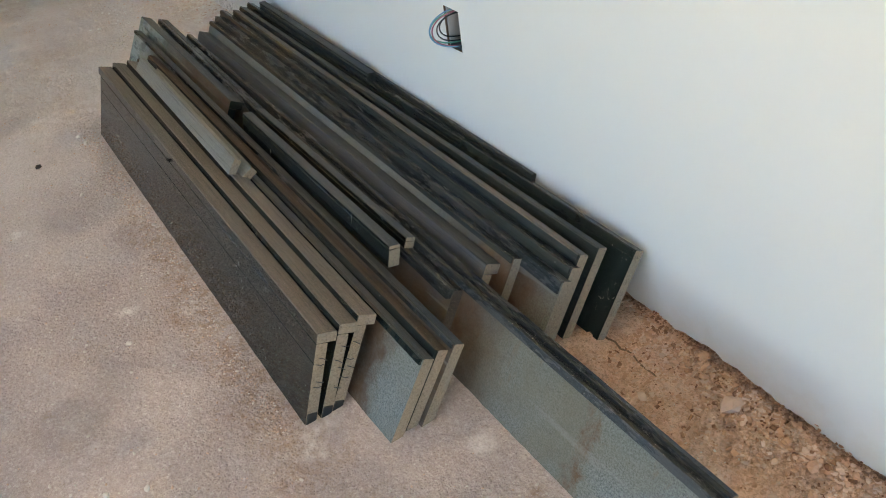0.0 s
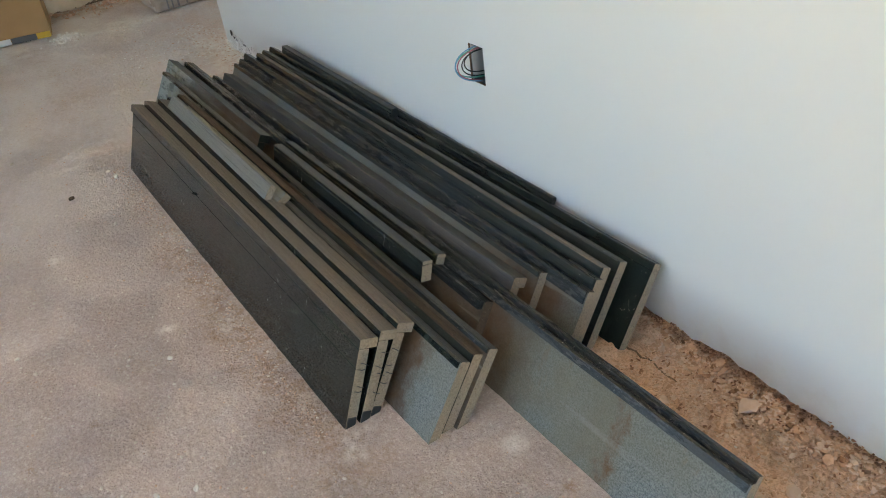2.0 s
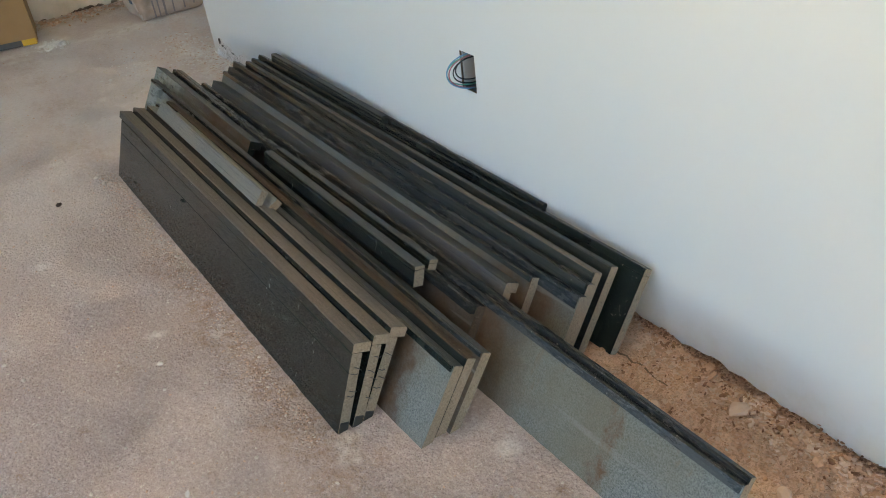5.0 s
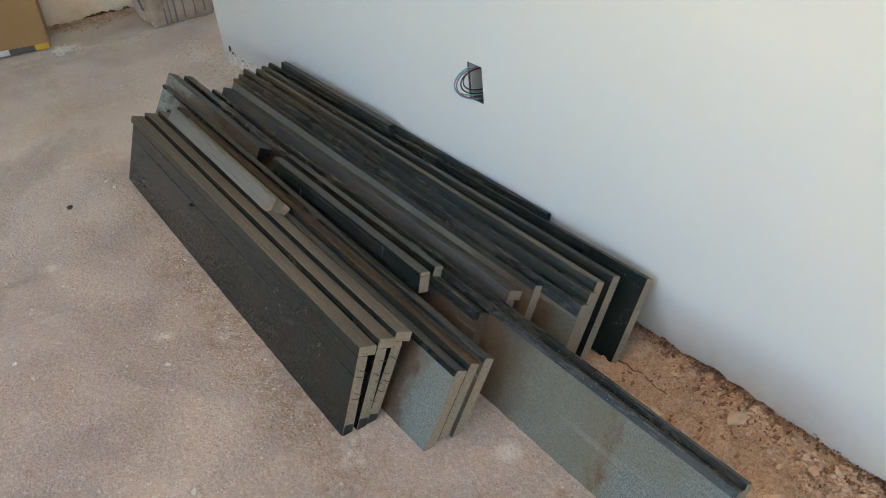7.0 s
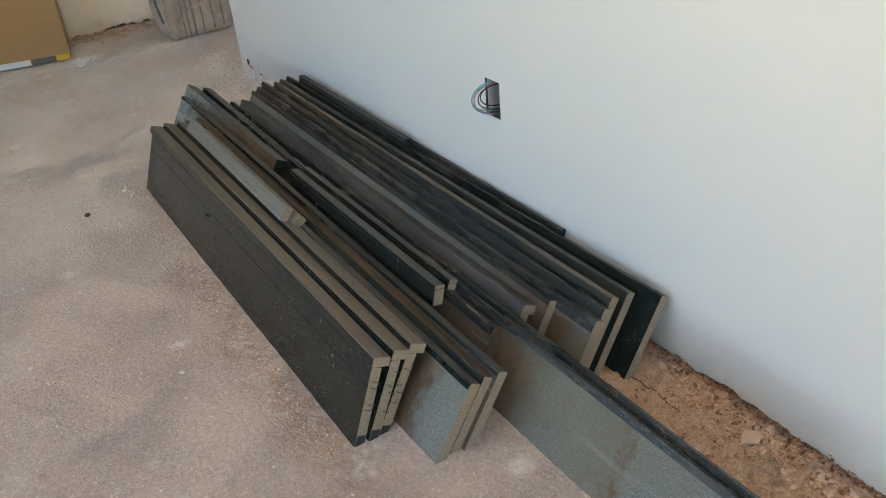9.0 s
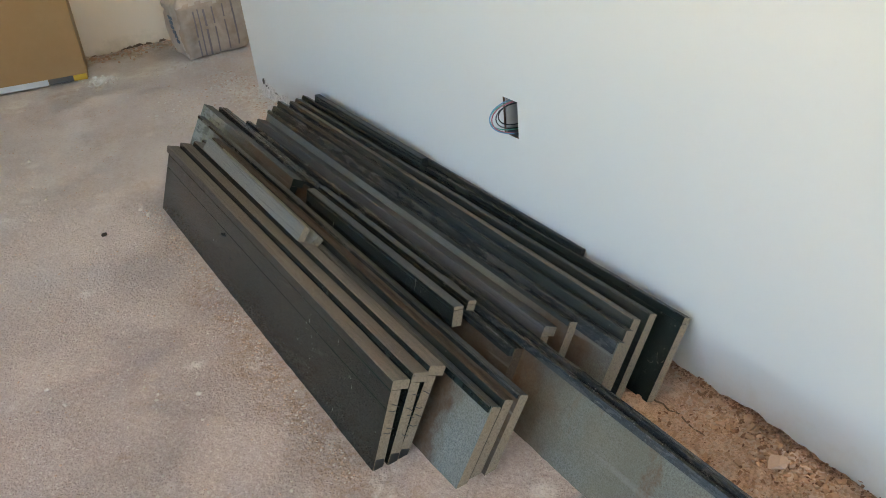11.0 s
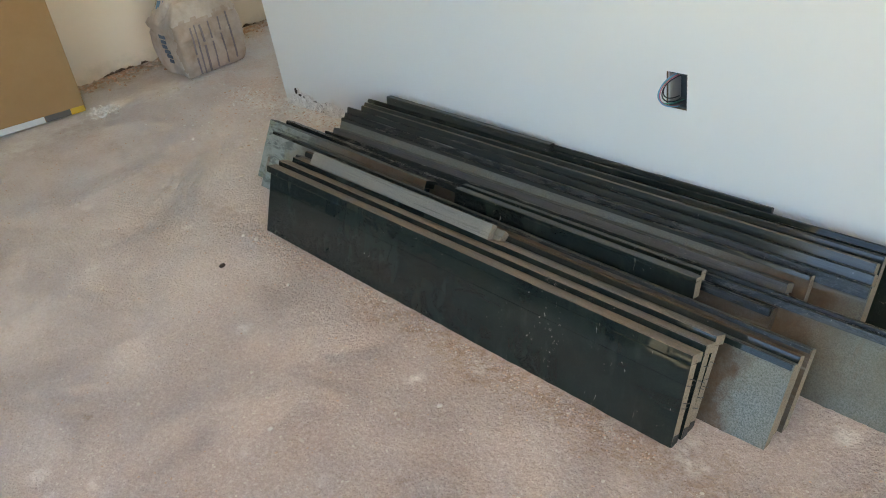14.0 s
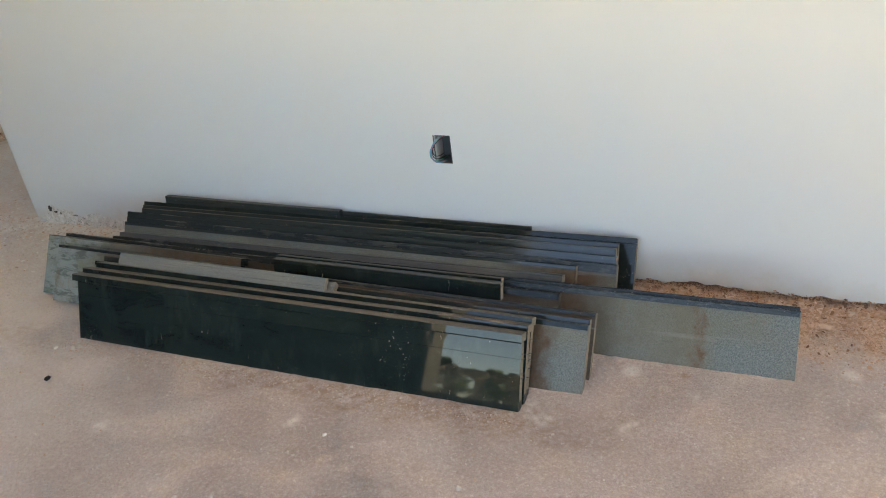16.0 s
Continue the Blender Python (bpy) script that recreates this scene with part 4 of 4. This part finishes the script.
# one dark pebble and grit on the floor
rng = random.Random(4)
bm = bmesh.new()
lump(bm, (-0.806, -0.730, 0.006), 0.012, rng, 0, 0.7)
tagged(obj("pebble", bm, STONE_DARK), "small dark brown pebble on the screed", "pebble")


def clear(x, y):
    """True where no slab stands."""
    return not (-1.2 < x < 0.5 and -0.57 < y < -0.02 or 0.3 < x < 0.87 and -0.34 < y < -0.2)


spots = []
while len(spots) < 7000:
    x, y = rng.uniform(0.3, 1.9), -abs(rng.gauss(0, 0.075)) if rng.random() < 0.7 else rng.uniform(-0.3, 0)
    if y > -0.32 and clear(x, y) and y < -0.003:
        near = 1.35 if y > -0.06 else 0.9
        s = rng.choice((0.0013, 0.0017, 0.0023, 0.003, 0.004)) * rng.uniform(0.7, 1.25) * near * (1.0 if rng.random() < 0.97 else 1.7)
        spots.append((x, y, floor_height(x, y) + s * 0.38, s, 1 if rng.random() < 0.4 else 2 if rng.random() < 0.04 else 0))
for k in range(420):
    x, y = rng.uniform(0.46, 1.5), -abs(rng.gauss(0.01, 0.07)) - 0.004
    if clear(x, y):
        s = rng.uniform(0.003, 0.0062) * (1.0 if y > -0.12 else 0.7)
        spots.append((x, y, floor_height(x, y) + s * 0.25, s, 1 if rng.random() < 0.75 else 0))
for k in range(1100):
    x = rng.uniform(0.44, 1.25)
    deep = 0.5 + 0.5 * noise.noise((x * 13, 4, 1)) + 0.3 * noise.noise((x * 41, 4, 1))
    y = rng.uniform(-0.010, 0.012) - 0.012 * max(0.0, deep - 0.4)
    s = rng.uniform(0.0015, 0.0042)
    spots.append((x, y, 0.001 + rng.random() * 0.014 * max(0.0, deep), s, 2 if rng.random() < 0.7 else 0))
crumbs("rubble", spots, [RUBBLE, CLAY, REDDISH], rng, "reddish crumbs of soil and mortar at the wall foot", "rubble", 0.42)
spots = []
while len(spots) < 1500:
    x, y = rng.uniform(-1.95, -1.15), rng.uniform(-0.35, 0.3) if rng.random() < 0.4 else -abs(rng.gauss(0, 0.07))
    if clear(x, y) and not (x > WALL_END and y > -0.004):
        s = rng.choice((0.0014, 0.002, 0.0028, 0.004)) * rng.uniform(0.7, 1.3)
        spots.append((x, y, floor_height(x, y) + s * 0.3, s * 1.2, 0 if rng.random() < 0.45 else 1))
for k in range(420):
    # flat scales of broken screed, in drifts
    x, y = rng.uniform(-2.25, -1.2), rng.uniform(-0.45, 0.5)
    if clear(x, y) and not (x > WALL_END - 0.01 and y > -0.02) and noise.noise((x * 5, y * 5, 2)) > -0.05:
        s = rng.uniform(0.003, 0.010)
        spots.append((x, y, floor_height(x, y) + s * 0.06, s, 2 if rng.random() < 0.75 else 1))
crumbs("rubble", spots, [CLAY, CHALK, LIME], rng, "pale mortar crumbs at the wall end", "rubble", 0.3)
# angular flakes of broken screed and brick, tilted every way, thickest along the wall
verts, faces, tones = [], [], []
while len(faces) < 6 * 3000:
    x, y = rng.uniform(0.44, 1.5), -abs(rng.gauss(0.0, 0.06)) - 0.003 if rng.random() < 0.75 else rng.uniform(-0.22, -0.01)
    if not clear(x, y) or y < -0.24:
        continue
    s = rng.choice((0.0015, 0.0018, 0.0022, 0.0028, 0.0042)) * rng.uniform(0.7, 1.3) * (1.2 if y > -0.05 else 0.85)
    turn = Euler((rng.gauss(0, 0.5), rng.gauss(0, 0.5), rng.uniform(0, 6.3))).to_matrix()
    long, wide, thick = s * rng.uniform(0.8, 1.9), s * rng.uniform(0.5, 1.0), s * rng.uniform(0.18, 0.4)
    o = len(verts)
    for dz in (-thick, thick):
        for dx, dy in ((-1, -0.8), (0.9, -1), (1.0, 0.7), (-0.7, 1)):
            p = turn @ Vector((dx * long * rng.uniform(0.7, 1.0), dy * wide * rng.uniform(0.6, 1.0), dz))
            verts.append((x + p.x, min(y + p.y, -0.001), floor_height(x, y) + s * 0.3 + p.z))
    faces += [[o + i for i in q] for q in ((3, 2, 1, 0), (4, 5, 6, 7), (0, 1, 5, 4), (1, 2, 6, 5), (2, 3, 7, 6), (3, 0, 4, 7))]
    tones += [rng.choice((0, 0, 0, 1, 2))] * 6
me = bpy.data.meshes.new("flakes")
me.from_pydata(verts, [], faces)
for mt in (RUBBLE, CLAY, REDDISH):
    me.materials.append(mt)
me.polygons.foreach_set("material_index", tones)
tagged(new("flakes", me), "angular reddish flakes of broken brick and screed", "rubble", kind="stuff")
# a few flat stones and flakes in the soil
for x, y, sz in ((0.690, -0.046, 0.024), (0.742, -0.017, 0.013), (0.768, -0.024, 0.010), (0.722, -0.030, 0.009), (0.60, -0.13, 0.012), (0.83, -0.13, 0.014), (0.90, -0.10, 0.016), (0.95, -0.045, 0.013), (0.56, -0.05, 0.010)):
    bm = bmesh.new()
    lump(bm, (x, y, floor_height(x, y) + sz * 0.10), sz, rng, 0, 0.35)
    tagged(obj("stone_flake", bm, CLAY), "flat tan stone flake lying in the soil", "stone", "flakes in the soil")
# a narrow ridge where the screed has cracked
bm = bmesh.new()
tube(bm, [(0.45 + 0.0075 * k, -0.086 + 0.0012 * math.sin(k * 1.3), floor_height(0.45 + 0.0075 * k, -0.086) + 0.0006) for k in range(19)], 0.0016, 6)
tagged(obj("crack", bm, MASONRY), "dark crack in the soil-covered screed", "crack", kind="structure")
spots = []
while len(spots) < 700:
    x, y = -2.65 + abs(rng.gauss(0, 0.07)), rng.uniform(-0.6, 1.2)
    s = rng.choice((0.003, 0.004, 0.006, 0.010)) * rng.uniform(0.7, 1.3)
    spots.append((x, y, s * 0.2, s, 0 if rng.random() < 0.7 else 1))
for k in range(160):
    a, r = rng.uniform(0, 6.3), abs(rng.gauss(0, 0.035))
    s = rng.uniform(0.003, 0.009)
    spots.append((-2.245 + r * math.cos(a), -0.45 + r * math.sin(a), 0.001 + s * 0.3, s, 2))
crumbs("rubble", spots, [RUBBLE, CLAY, CHALK], rng, "reddish rubble and plaster bits at the foot of the cream wall", "rubble")
spots = []
while len(spots) < 8000:
    x, y = rng.uniform(-2.2, 1.7), rng.uniform(-1.5, -0.1)
    if clear(x, y):
        s = rng.choice((0.0012, 0.0016, 0.002, 0.0028)) * rng.uniform(0.7, 1.3)
        spots.append((x, y, floor_height(x, y) + s * 0.1, s, 0 if rng.random() < 0.3 else 1 if rng.random() < 0.6 else 2))
for k in range(1400):
    x = rng.uniform(-0.9, 0.5)
    y = -0.566 + 0.011 * (x + 0.87) - abs(rng.gauss(0, 0.03)) if x < 0.33 else rng.uniform(-0.56, -0.34)
    s = rng.uniform(0.001, 0.003)
    if clear(x, y):
        spots.append((x, y, floor_height(x, y) + s * 0.3, s, 0 if rng.random() < 0.6 else 1))
for k in range(70):
    x, y = rng.uniform(-1.6, 1.4), rng.uniform(-1.2, -0.56)
    s = rng.uniform(0.003, 0.0075)
    spots.append((x, y, floor_height(x, y) + s * 0.3, s, 1))
crumbs("grit", spots, [CLAY, LIME, LIME], rng, "fine pale grit strewn over the screed", "grit")
